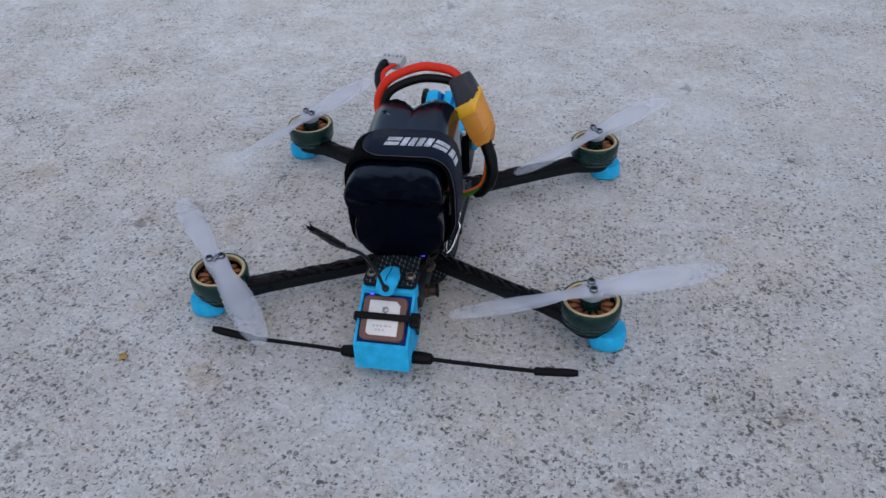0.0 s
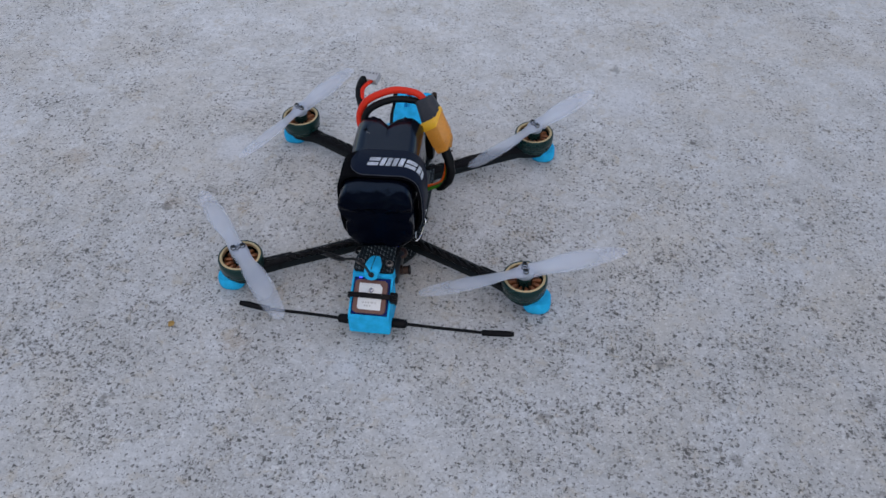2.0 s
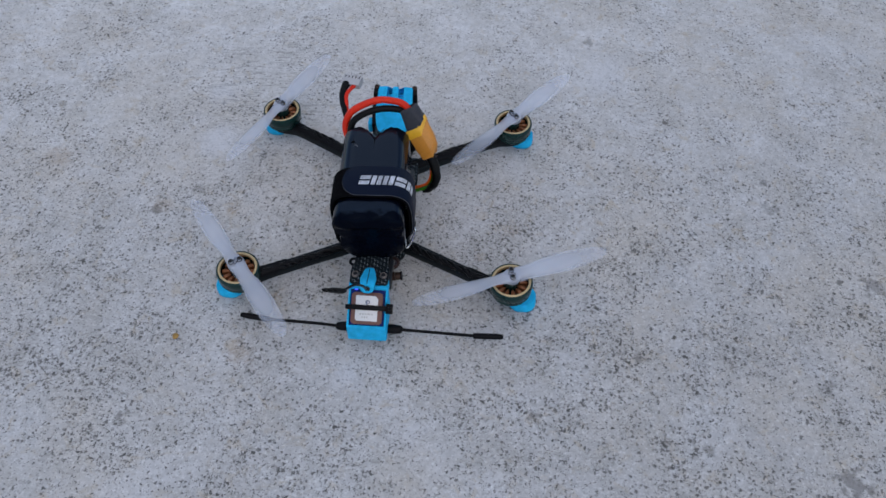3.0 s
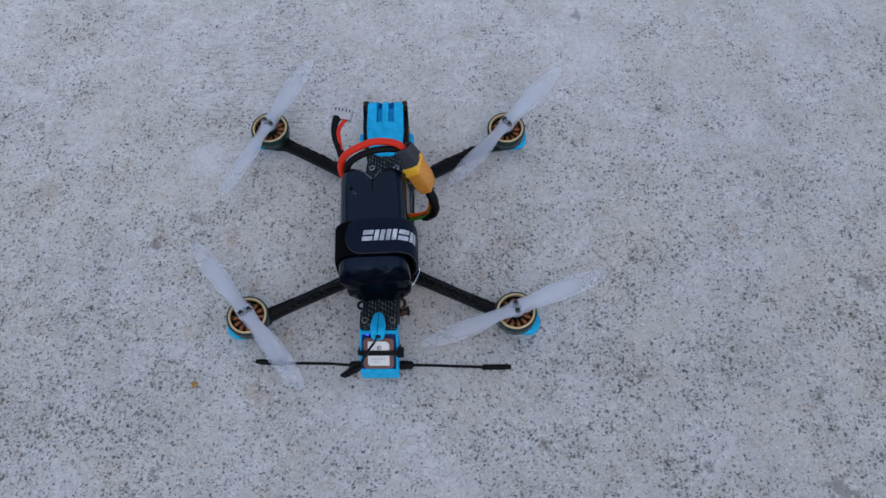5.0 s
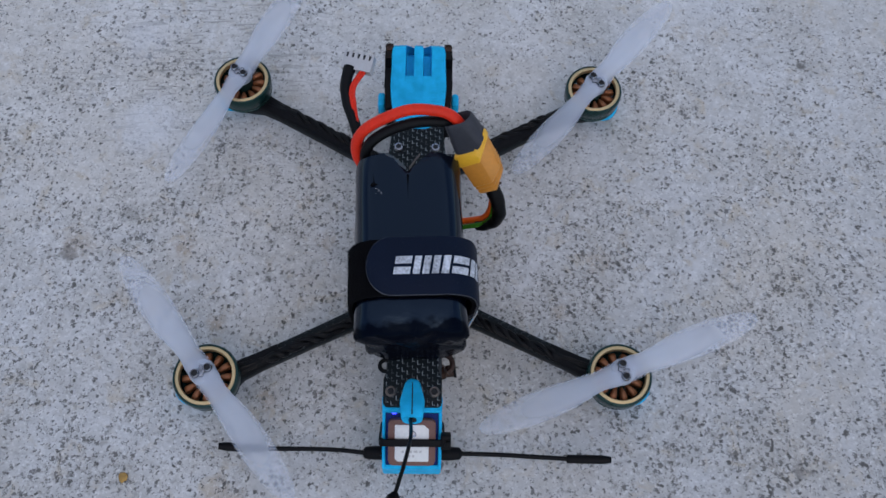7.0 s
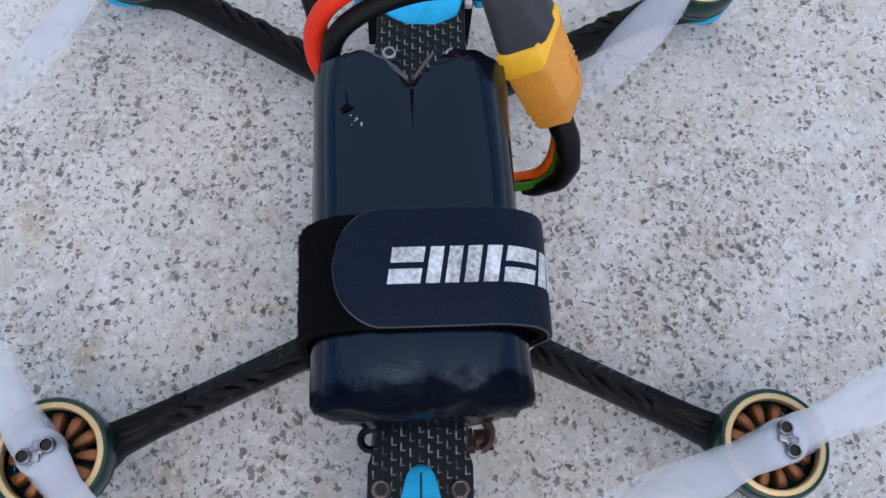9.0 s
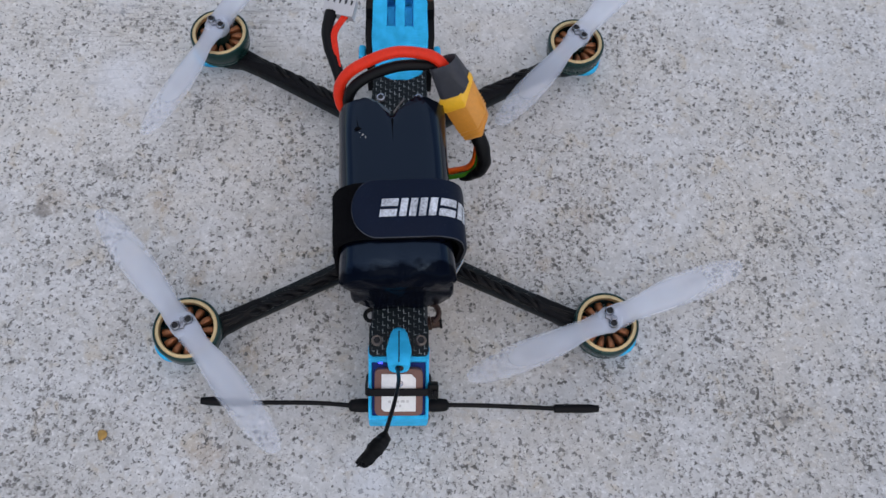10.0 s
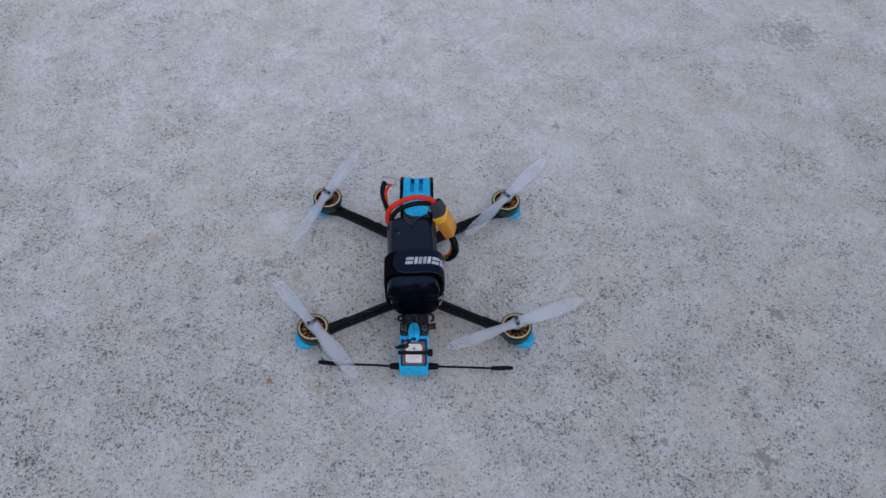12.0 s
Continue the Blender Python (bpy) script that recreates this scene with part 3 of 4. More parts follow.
arm_me, foot_me, bell_me, ring_me = arm_mesh(), foot_mesh(), bell_mesh(), bell_ring_mesh()
base_me, hub_me, coil_me, blade_me = motor_base_mesh(), hub_mesh(), coil_mesh(), blade_mesh()
prop_hub_me, screw_me, socket_me, shaft_me = prop_hub_mesh(), prop_screw_mesh(), socket_mesh(), shaft_mesh()
wire_mes = {side: [wire_mesh(side, 2.1 * k) for k in range(3)] for side in (-1, 1)}

for number, (mx, my, turn) in enumerate(MOTORS):
    root = Vector((0, 25.5 if my > 0 else -30.5))
    way = Vector((mx, my)) - root
    heading = math.degrees(math.atan2(-way.x, way.y))
    start = Vector((mx, my)) - way.normalized() * 98.0
    arm = part("arm", arm_me, CARBON_ARM, quad, "woven carbon arm with twisted black motor wires", at(start.x, start.y, 0, 0, 0, heading))
    for me in wire_mes[1 if mx * my < 0 else -1]:
        part("motor_wire", me, BLACK_WIRE, arm)
    part("heat_shrink", tape_mesh(66, 88, number * 3.7 + 1, 0.9, 2.4, 0.5), TAPE, arm, "smooth black heat-shrink sleeve by the motor")
    if my > 0:
        part("tape_wrap", tape_mesh(14, 67, number * 5.1 + 2, 0.0, 2.2, 1.3), TAPE, arm, "lumpy black tape round arm and wires")
    part("foot", foot_me, BLUE, quad, "blue printed soft foot under the arm's end", at(mx + math.copysign(7.4 if my > 0 else 8.6, mx), my + (4.8 if my > 0 else 0.4), 0))
    motor = new("motor")
    motor.parent = quad
    motor.matrix_basis = at(mx, my, 0, 0, 0, heading)
    tagged(motor, "dark green motor with copper windings and champagne ring")
    part("motor_base", base_me, BELL, motor)
    part("bell", bell_me, BELL, motor, "dark green anodised bell")
    part("bell_ring", ring_me, CHAMPAGNE, motor, "champagne metal ring")
    part("motor_hub", hub_me, BELL, motor)
    for k in range(12):
        part("coil", coil_me, COPPER, motor, "", at(0, 0, 0, 0, 0, 30 * k + 7))
    prop = new("propeller")
    prop.parent = quad
    prop.matrix_basis = at(mx, my, 29.8, 0, 0, turn)
    tagged(prop, "two-bladed frosted translucent white propeller")
    part("propeller_hub", prop_hub_me, BLADE, prop)
    part("blade", blade_me, BLADE, prop)
    part("blade", blade_me, BLADE, prop, "", at(0, 0, 0, 0, 0, 180))
    part("motor_shaft", shaft_me, STEEL, prop, "", at(0, 0, 0, 0, 0, 55))
    for side in (-1, 1):
        part("propeller_screw", screw_me, STEEL, prop, "", at(0.5 * side, 2.75 * side, 0))
        part("screw_socket", socket_me, RECESS_SHADE, prop, "", at(0.5 * side, 2.75 * side, 0))

# frame plates
half = [(7.0, -80), (8.0, -62), (9.5, -54), (15.5, -46), (18, -38), (18.5, -20), (17.5, 16), (11.5, 36), (11.0, 46), (13.5, 56), (13.5, 76)]
part("bottom_plate", slab(half + [(-x, y) for x, y in reversed(half)], 7.0, 9.4, 0.3), CARBON, quad)
half = [(18, -40), (19.5, -20), (19.5, 20), (18, 40)]
part("middle_plate", slab(half + [(-x, y) for x, y in reversed(half)], 13.8, 16.0, 0.3), CARBON, quad)
half = [(10.5, -90.0), (11.6, -89.2), (12.0, -88.0), (12.0, -78.6), (10.6, -74.5), (10.3, -66), (13.5, -52), (15, -30), (15, 10), (13.0, 28), (12.2, 36), (12.2, 62)]
part("top_plate", slab([(x - 0.8, y) for x, y in half + [(-x, y) for x, y in reversed(half)]], 36.2, 38.4, 0.3), CARBON, quad, "woven carbon top plate with silver flecks")

post_me = mesh_of("standoff", lathe(((0, 9.4), (2.5, 9.4), (2.5, 36.2), (0, 36.2)), 16), BLACK_PLASTIC)
for x, y in ((-10.5, 30), (8.5, 30), (-13, -30), (12, -30), (-12, 58), (11, 58)):
    part("standoff", post_me, BLACK_PLASTIC, quad, "", at(x, y, 0))

bolt_bm = lathe(((0, 38.4), (2.2, 38.4), (2.3, 38.8), (2.0, 39.6), (1.7, 39.9), (1.5, 39.8), (1.4, 39.0), (0, 39.0)), 20)
bolt_me = mesh_of("bolt", bolt_bm, DULL_STEEL)
# dark hexagon for the shade inside a bolt head
dark_me = mesh_of("bolt_socket", lathe(((0, 38.9), (1.38, 38.9), (1.38, 39.75), (0, 39.78)), 6), RECESS_SHADE)
small_bm = lathe(((0, 38.4), (2.2, 38.4), (2.3, 38.7), (1.9, 39.6), (1.3, 39.8), (1.1, 39.7), (0.95, 38.9), (0, 38.9)), 20)
small_bolt_me = mesh_of("bolt", small_bm, STEEL)
for x, y in ((-9.6, -84), (8.0, -84)):
    part("bolt_socket", dark_me, RECESS_SHADE, quad, "", at(x, y, 0.25))
    part("bolt", bolt_me, DULL_STEEL, quad, "dull steel button-head bolt", at(x, y, 0))
for x, y in ((-9.4, 30), (7.6, 30)):
    part("bolt_socket", dark_me, RECESS_SHADE, quad, "", at(x, y, 0))
    part("bolt", small_bolt_me, DULL_STEEL, quad, "dark steel countersunk bolt", at(x, y, 0))

# boards of the flight stack, and bits under the rear of the top plate
for z in (18.5, 25.5):
    part("circuit_board", slab(rounded(36, 38, 3), z, z + 1.6, 0.2), PCB_BLACK, quad)
part("capacitor", tube([(-4, -52, 20), (-4, -34, 20)], 5.0, 20, smooth=False), BLACK_PLASTIC, quad)
part("video_transmitter", block(24, 26, 8, (-0.5, -66, 20), 1.2), PCB_BLACK, quad)
clutter = bmesh.new()
for k in range(9):
    x0 = -11 + 2.6 * k
    clutter = tube([(x0, -30, 14 + k % 3), (x0 + 2 * math.sin(k), -45, 24 + 3 * math.cos(k * 2)), (x0 * 0.8 + 2, -58, 27 - k % 4), (x0 * 0.6, -72, 22 + 2 * math.sin(k))], 0.8, 8, clutter)
part("wire_bundle", clutter, BLACK_WIRE, quad)

socket = part("antenna_socket", tube([(10, -71, 20), (13.0, -70.6, 20.4)], 3.2, 6, smooth=False), RUST, quad, "dark brass antenna socket on the side")
part("socket_nut", tube([(13.2, -70.6, 20.4), (16.6, -70.2, 20.6)], 2.6, 16, smooth=False), RUST, socket)
part("socket_rim", tube([(16.6, -70.2, 20.6), (17.6, -70.1, 20.7)], [3.0, 3.1], 16, smooth=False), BLACK_PLASTIC, socket)
ring_pts = [(-12.2 + 2.4 * math.cos(a), -72.6 + 2.4 * math.sin(a), 36.4) for a in (2 * math.pi * k / 16 for k in range(17))]
part("cable_eye", tube(ring_pts, 0.9, 8, smooth=False), BLACK_PLASTIC, quad)
side_pts = [(12.2 + 3.4 * math.cos(a), -71.2 + 3.8 * math.sin(a), 35.5) for a in (radians(-70 + 160 * k / 10) for k in range(11))]
part("cable_hook", tube(side_pts, 1.2, 8, smooth=False), RUST, quad, "brown metal hook beside the top plate")
part("status_light", block(1.9, 1.0, 0.7, (10.4, -67.4, 38.5), 0.2), LED, quad, "lit blue status light")
side_nut = lathe(((0, 0), (2.1, 0), (2.1, 4), (1.7, 4.4), (0, 4.4)), 14)
bmesh.ops.rotate(side_nut, verts=side_nut.verts, matrix=Matrix.Rotation(radians(90), 3, 'Y'))
part("knurled_nut", side_nut, BLACK_PLASTIC, quad, "", at(19, -34, 30))


# rear mount: box with the navigation receiver, its collar under the plate and the antenna tower
def slope(y):
    """Height of the sloping face of the rear box."""
    return 19.2 + (y + 111.5) * (33.5 - 19.2) / 22.5


def rear_box_bm():
    """Side outline of the box, closed shell with an open tray on the sloping face."""
    cx = -0.8
    side = [(-88, 8.0), (-110.6, 6.8), (-112.1, 7.6), (-112.0, 18.4), (-111.4, 18.9), (-90.6, 31.9), (-90.0, 35.4), (-88, 35.8)]
    rows = []
    for x in (-12.2, -11.6, 11.6, 12.2):
        inset = 0.6 if abs(x) > 12 else 0.0
        cyy = sum(p[0] for p in side) / len(side)
        czz = sum(p[1] for p in side) / len(side)
        rows.append([(cx + x, y + (cyy - y) * inset * 0.06, z + (czz - z) * inset * 0.06) for y, z in side])
    bm = loft(rows)
    # raised rim of the tray
    for x0, x1, ya, yb in ((-12.2, -10.9, -111.4, -89.6), (10.9, 12.2, -111.4, -89.6)):
        pts = [[(cx + x, y, slope(y) + h) for x, h in ((x0, -1.2), (x1, -1.2), (x1, 2.1), (x1 - 0.3, 2.4), (x0 + 0.3, 2.4), (x0, 2.1))] for y in (ya, yb)]
        bm = loft(pts, bm)
    pts = [[(x, y, slope(y) + h) for y, h in ((-112.0, -1), (-110.6, -1), (-110.6, 2.0), (-112.0, 2.0))] for x in (cx - 12.0, cx + 12.0)]
    return loft(pts, bm)


mount = part("rear_mount", rear_box_bm(), BLUE, quad, "blue printed mount holding a satellite receiver")
collar = slab([(-13.0, -91.5), (11.4, -91.5), (11.6, -86), (9.5, -80), (-11.1, -80), (-13.2, -86)], 30.0, 36.0, 0.5)
part("mount_collar", collar, BLUE, mount)
sections = []
for y, w, h in ((-78.6, 0.8, 0.4), (-79.4, 2.2, 1.5), (-81.0, 3.2, 2.3), (-84, 4.0, 3.1), (-88, 5.0, 3.8), (-89.8, 5.0, 4.6), (-92, 4.7, 5.2), (-94.2, 4.4, 5.0), (-95.0, 4.0, 4.5)):
    ring = []
    for j in range(20):
        a = 2 * math.pi * j / 20
        z = 38.6 + h * (0.5 + 0.5 * math.sin(a)) ** 0.8 if y > -90 else 38.6 - 1.6 * (0.5 - 0.5 * math.sin(a)) + h * (0.5 + 0.5 * math.sin(a)) ** 0.8
        lip = 1.8 * (0.5 - 0.5 * math.sin(a)) if y < -92 else 0.0
        ring.append((-0.8 + w * math.copysign(abs(math.cos(a)) ** 0.75, math.cos(a)), y - lip, z))
    sections.append(ring)
part("antenna_tower", loft(sections), BLUE, mount, "blue printed tower with a slit for the aerial")
# dark cord and plug drawn for the shade in the slit and hole
part("slit_shade", tube([(-0.8, -80.6, 40.7), (-0.8, -84, 41.7), (-0.8, -88, 42.4), (-0.8, -89.8, 43.2), (-0.8, -92, 43.8), (-0.8, -94.2, 43.6)], 0.24, 8), RECESS_SHADE, mount)
part("hole_shade", tube([(-0.6, -96.2, 40.9), (-0.6, -94.4, 40.4)], [1.7, 1.5], 16, smooth=False), RECESS_SHADE, mount, "dark plug drawn as the shaded hole in the tower")


def tray_pose():
    tilt = math.degrees(math.atan2(33.5 - 19.2, 22.5))
    return at(-0.8, -99.9, slope(-99.9), tilt, 0, 0)


receiver = new("satellite_receiver")
receiver.parent = quad
receiver.matrix_basis = tray_pose()
tagged(receiver, "brown ceramic patch receiver on a blue circuit board")
part("circuit_board", slab(rounded(21.6, 23.6, 0.8), 0.1, 1.3, 0.15), PCB_BLUE, receiver)
part("ceramic_patch", slab(rounded(19.4, 19.8, 2.4, 3, 0, -0.9), 1.35, 4.6, 0.5), CERAMIC, receiver, "brown ceramic block")
cut = [(-6.9, -7.6), (-5.7, -8.8), (6.9, -8.8), (6.9, 5.0), (5.0, 6.9), (-6.9, 6.9)]
part("silver_face", slab(cut, 4.62, 4.75, 0.04), SILVER, receiver, "silver face with faint print")
for x, y, w in ((-2.0, -4.6, 1.0), (-3.6, -4.6, 1.0), (-0.4, -4.6, 1.0), (1.6, -4.5, 1.6), (3.6, -4.5, 0.9), (-2.4, -6.4, 0.9), (-1.0, -6.4, 0.9), (0.6, -6.4, 0.9)):
    part("print_bar", block(w, 1.0, 0.05, (x, y, 4.78), 0), INK, receiver)
part("feed_pin", lathe(((0, 4.7), (1.5, 4.7), (1.2, 5.3), (0.5, 5.5), (0, 5.5)), 14, None, (0.4, 2.9, 0)), STEEL, receiver)

part("status_light", block(1.6, 0.7, 0.4, (-7.4, 10.6, 1.45), 0.1), LED, receiver, "lit blue status light")

tie = new("cable_tie")
tie.parent = quad
tie.matrix_basis = tray_pose()
tagged(tie, "black cable tie round the receiver and box")
loop = rounded(25.6, 20.3, 2.5, 5, 0, -4.8)
sections = []
for i in range(len(loop) + 1):
    x, z = loop[i % len(loop)]
    n = Vector((x, z + 4.8)).normalized()
    sections.append([(x, -0.5 - 1.6, z), (x, -0.5 + 1.6, z), (x + n.x * 0.9, -0.5 + 1.4, z + n.y * 0.9), (x + n.x * 0.9, -0.5 - 1.4, z + n.y * 0.9)])
part("tie_band", loft(sections, cap=False), BLACK_PLASTIC, tie)
part("tie_head", block(4.2, 6.2, 5.0, (13.9, -0.5, 2.9), 0.5), BLACK_PLASTIC, tie)
part("tie_tail", block(2.2, 2.2, 3.0, (14.6, -0.5, 5.4), 0.4), BLACK_PLASTIC, tie)

# cross aerial through the box
aerial = new("rear_antenna")
aerial.parent = quad
tagged(aerial, "thin black dipole aerial across the rear")
for side, rod_end, tip in ((-1, (-66, -102.3, 9.4), (-83.0, -102.0, 12.4)), (1, (67, -105.5, 9.4), (84.6, -106.0, 11.2))):
    x = side * 12.0 - 0.6
    part("antenna_sleeve", tube([(x - side, -103.5, 8.6), (x + side * 4, -103.5, 8.5), (x + side * 8, -103.5, 8.4), (x + side * 9.2, -103.5, 8.4)], [3.0, 3.0, 2.6, 1.5], 12), BLACK_PLASTIC, aerial)
    part("antenna_rod", tube([(x + side * 8, -103.5, 8.4), (x + side * 25, -103.0 - side * 0.8, 8.1), rod_end], 1.0, 10), BLACK_WIRE, aerial)
    near = Vector(rod_end) - (Vector(tip) - Vector(rod_end)).normalized() * 1.5
    part("antenna_tip", tube([near, rod_end, (Vector(rod_end) * 0.6 + Vector(tip) * 0.4), tip], [1.0, 1.7, 1.9, 1.9, 1.9, 1.9, 1.9, 1.9, 1.9, 1.4], 12), BLACK_PLASTIC, aerial)

whip = new("whip_antenna")
whip.parent = quad
tagged(whip, "black whip aerial with a flattened frayed sleeve")
part("aerial_wire", tube([(-1.0, -90, 40.6), (-1.2, -96.3, 42.4), (-1.0, -106, 58), (-2.6, -117.5, 75), (-5.6, -130.8, 88.3)], 0.75, 10), BLACK_WIRE, whip)
part("aerial_sleeve", roughened(tube([(-5.3, -129.5, 87), (-6.4, -133.0, 91), (-9.4, -137.6, 97.5), (-12.2, -142.3, 104.0)], [0.9, 2.3, 2.75, 2.75, 2.5, 1.9], 12, flat=0.5, lumps=0.25), 0.3, 0.9), BLACK_PLASTIC, whip)
fray = bmesh.new()
for dx, dz in ((-1.4, 1.6), (0.2, 2.4), (1.4, 1.2)):
    fray = tube([(-11.9 + dx * 0.4, -141.8, 103.4), (-12.4 + dx, -143.2, 104.4 + dz)], [0.7, 0.15], 6, fray, smooth=False)
part("frayed_end", fray, BLACK_PLASTIC, whip)

# front cage and camera mount
for x in (-14.3, 12.7):
    cheek = [(53, 9.6), (58, 9.6), (76, 14), (79, 20), (79.5, 36), (81, 44), (80.5, 48.5), (76, 49.3), (73, 47.2), (71.5, 42.0), (62, 41), (53, 36)]
    bm = loft([[(x + d + 1.1 * math.sin(math.pi * (y - 50) / 32) * math.copysign(1, x), y, z) for y, z in cheek] for d in (-1.6, 1.6)])
    part("side_plate", bm, BLACK_PLASTIC, quad, "bowed black side plate")


def mount_height(y):
    return 39.2 + max(0.0, min(1.0, (y - 42) / 14)) * 4.8 + max(0.0, (y - 56) / 22) * 6.6


NOSE_ROWS = ((40.2, 3.6), (40.8, 5.2), (42.2, 8.2), (43.4, 10.0), (45, 10.6), (49, 11.8), (54, 12.6), (60, 13.1), (64.0, 12.9), (65.0, 12.8), (68.4, 12.7), (72, 12.6), (75, 12.7), (77.4, 12.7), (79.4, 12.2), (80.2, 11.4))
sections = []
for y, w in NOSE_ROWS:
    top = mount_height(min(y, 77))
    if y > 78:
        top -= (y - 78) * 1.1
    if y < 41:
        top -= 0.8 if y < 40.5 else 0.3
    low = 38.5 if y < 62 else 34 - (y - 62) * 0.35
    ring = []
    for u in (-1, -0.95, -0.84, -0.74, -0.66, -0.52, -0.48, -0.46, -0.19, -0.17, -0.10, 0.10, 0.17, 0.19, 0.46, 0.48, 0.52, 0.66, 0.74, 0.84, 0.95, 1):
        edge = 1.0 if abs(u) > 0.97 else (0.25 if abs(u) > 0.9 else (0.35 if 0.8 < abs(u) < 0.9 else 0))
        if y > 62 and abs(u) in (0.48, 0.17):
            edge += 0.25
        groove = 7.4 if (0.18 < abs(u) < 0.47 and y > 64.5) else 0
        dent = 1.3 * math.exp(-((y - 58.5) / 1.8) ** 2) if abs(u) < 0.12 else 0
        ring.append((-0.8 + w * u, y, top - edge - groove - dent))
    ring += [(-0.8 + w, y, low), (-0.8 - w, y, low)]
    sections.append(ring)
nose = part("camera_mount", loft(sections), BLUE, quad, "blue printed camera mount with two slots")
for x in (-14.6, 13.0):
    part("corner_screw", lathe(((0, 0), (1.9, 0), (1.9, 0.9), (1.3, 1.2), (1.0, 0.6), (0, 0.6)), 16), RUST, nose, "", at(x, 77.6, 49.2))
part("side_lug", block(3.4, 7.5, 9, (17.0, 61, 27), 1.2), BLUE, nose)
part("side_lug", block(3.4, 7.5, 9, (-18.6, 61, 27), 1.2), BLUE, nose)
part("connector", block(2.0, 3.0, 2.2, (12.4, 47.0, 39.6), 0.3), NYLON, quad, "tiny white connector beside the mount")
part("camera_body", block(19, 16, 19, (-0.6, 66, 24), 1.0), BLACK_PLASTIC, quad)
lens = lathe(((0, 0), (7, 0), (7, 7), (6, 9), (5, 9), (4.4, 7.5), (0, 8.4)), 24)
bmesh.ops.rotate(lens, verts=lens.verts, matrix=Matrix.Rotation(radians(-90), 3, 'X'))
part("camera_lens", lens, BLACK_PLASTIC, quad, "", at(-0.6, 74, 25))

# ---- the battery ----
STRAP_AT = at(-1.9, -36, 38.4, 0, 0, 2.2)
BAT = at(-1.9, -36, 38.4, 0, -1.4, 2.2)
battery = thing("battery_pack", "black shrink-wrapped lithium battery pack strapped on the quadcopter", "battery", BAT)


def pack_ring(w, h, y, lobes, z0=0.4, notch=0.0, dip=0.0):
    """Closed section of the pack across its length; lobes: how far the four cells show."""
    ring = []
    for j in range(112):
        a = 2 * math.pi * (j + 0.5) / 112
        c, s = math.cos(a), math.sin(a)
        k = 1 / (abs(c) ** 4.6 + abs(s) ** 4.6) ** (1 / 4.6)
        x, z = c * k * w / 2, s * k * h / 2
        if lobes:
            pull = 1 - lobes * (0.4 * math.exp(-(x / 3.2) ** 2) * (abs(s) > 0.6) + math.exp(-(z / 3.2) ** 2) * (abs(c) > 0.6))
            x, z = x * pull, z * pull
        yy = y
        if s > 0:
            arc = 1 - math.sqrt(max(0.0, 1 - ((abs(x) - 10.5) / 11.2) ** 2))
            yy -= (notch * 1.75 * max(0.0, 1 - abs(x) / 9.5) ** 1.25 * 0.72 if abs(x) < 9.5 else notch * 0.34 * arc * (abs(x) > 10.5)) * min(1, s * 1.6)
        z -= dip * math.exp(-(x / 0.9) ** 2) * (s > 0.6)
        ring.append((x, yy, z + h / 2 + z0))
    return ring


W, HGT = 43.2, 43.6
sections = [pack_ring(W * k, HGT * k, -35.0, 0.01, HGT * (0.5 - k / 2) + 0.4) for k in (0.06, 0.2, 0.34, 0.48)]
sections += [pack_ring(W * 0.62, HGT * 0.62, -35.2, 0.02, HGT * 0.19 + 0.4), pack_ring(W * 0.80, HGT * 0.80, -35.5, 0.02, HGT * 0.10 + 0.4),
            pack_ring(W * 0.95, HGT * 0.94, -35.6, 0.06, HGT * 0.03 + 0.4), pack_ring(W * 0.995, HGT * 0.985, -34.6, 0.075, 0.7),
            pack_ring(W, HGT, -32.5, 0.075), pack_ring(W, HGT, -28, 0.045), pack_ring(W, HGT, -22, 0.018), pack_ring(W, HGT, -16, 0.008), pack_ring(W, HGT, -10, 0.006), pack_ring(W, HGT, 0, 0.006),
            pack_ring(W, HGT, 10, 0.006), pack_ring(W, HGT, 19, 0.008, 0.4, 0, 0.7), pack_ring(W, HGT, 27, 0.006, 0.4, 1.5, 0.8),
            pack_ring(W * 0.998, HGT * 0.998, 34, 0.008, 0.45, 4.2, 0.9), pack_ring(W * 0.99, HGT * 0.985, 38.4, 0.015, 0.6, 6.6, 1.2),
            pack_ring(W * 0.945, HGT * 0.94, 38.2, 0.03, 1.4, 6.4, 1.6), pack_ring(W * 0.92, HGT * 0.92, 35.4, 0.03, 1.8, 5.5, 1.2)]
wrap_bm = roughened(loft(sections), 0.35, 0.11)
for v in wrap_bm.verts:
    rear = max(0.0, min(1.0, (-26 - v.co.y) / 6)) * max(0.15, min(1.0, (max(abs(v.co.x), abs(v.co.z - 22)) - 12) / 7))
    v.co.y += rear * 1.2 * max(0.0, 1 - v.co.z / 38)
    v.co.y += 0.6 * max(0.0, min(1.0, (-24 - v.co.y) / 8)) * max(0.0, (abs(v.co.x) - 7) / 14) ** 2
    v.co += Vector((0.5, 1.2, 0.5)) * (rear * (0.9 * noise.noise(v.co * 0.11) + 0.25 * noise.noise(v.co * 0.25)))
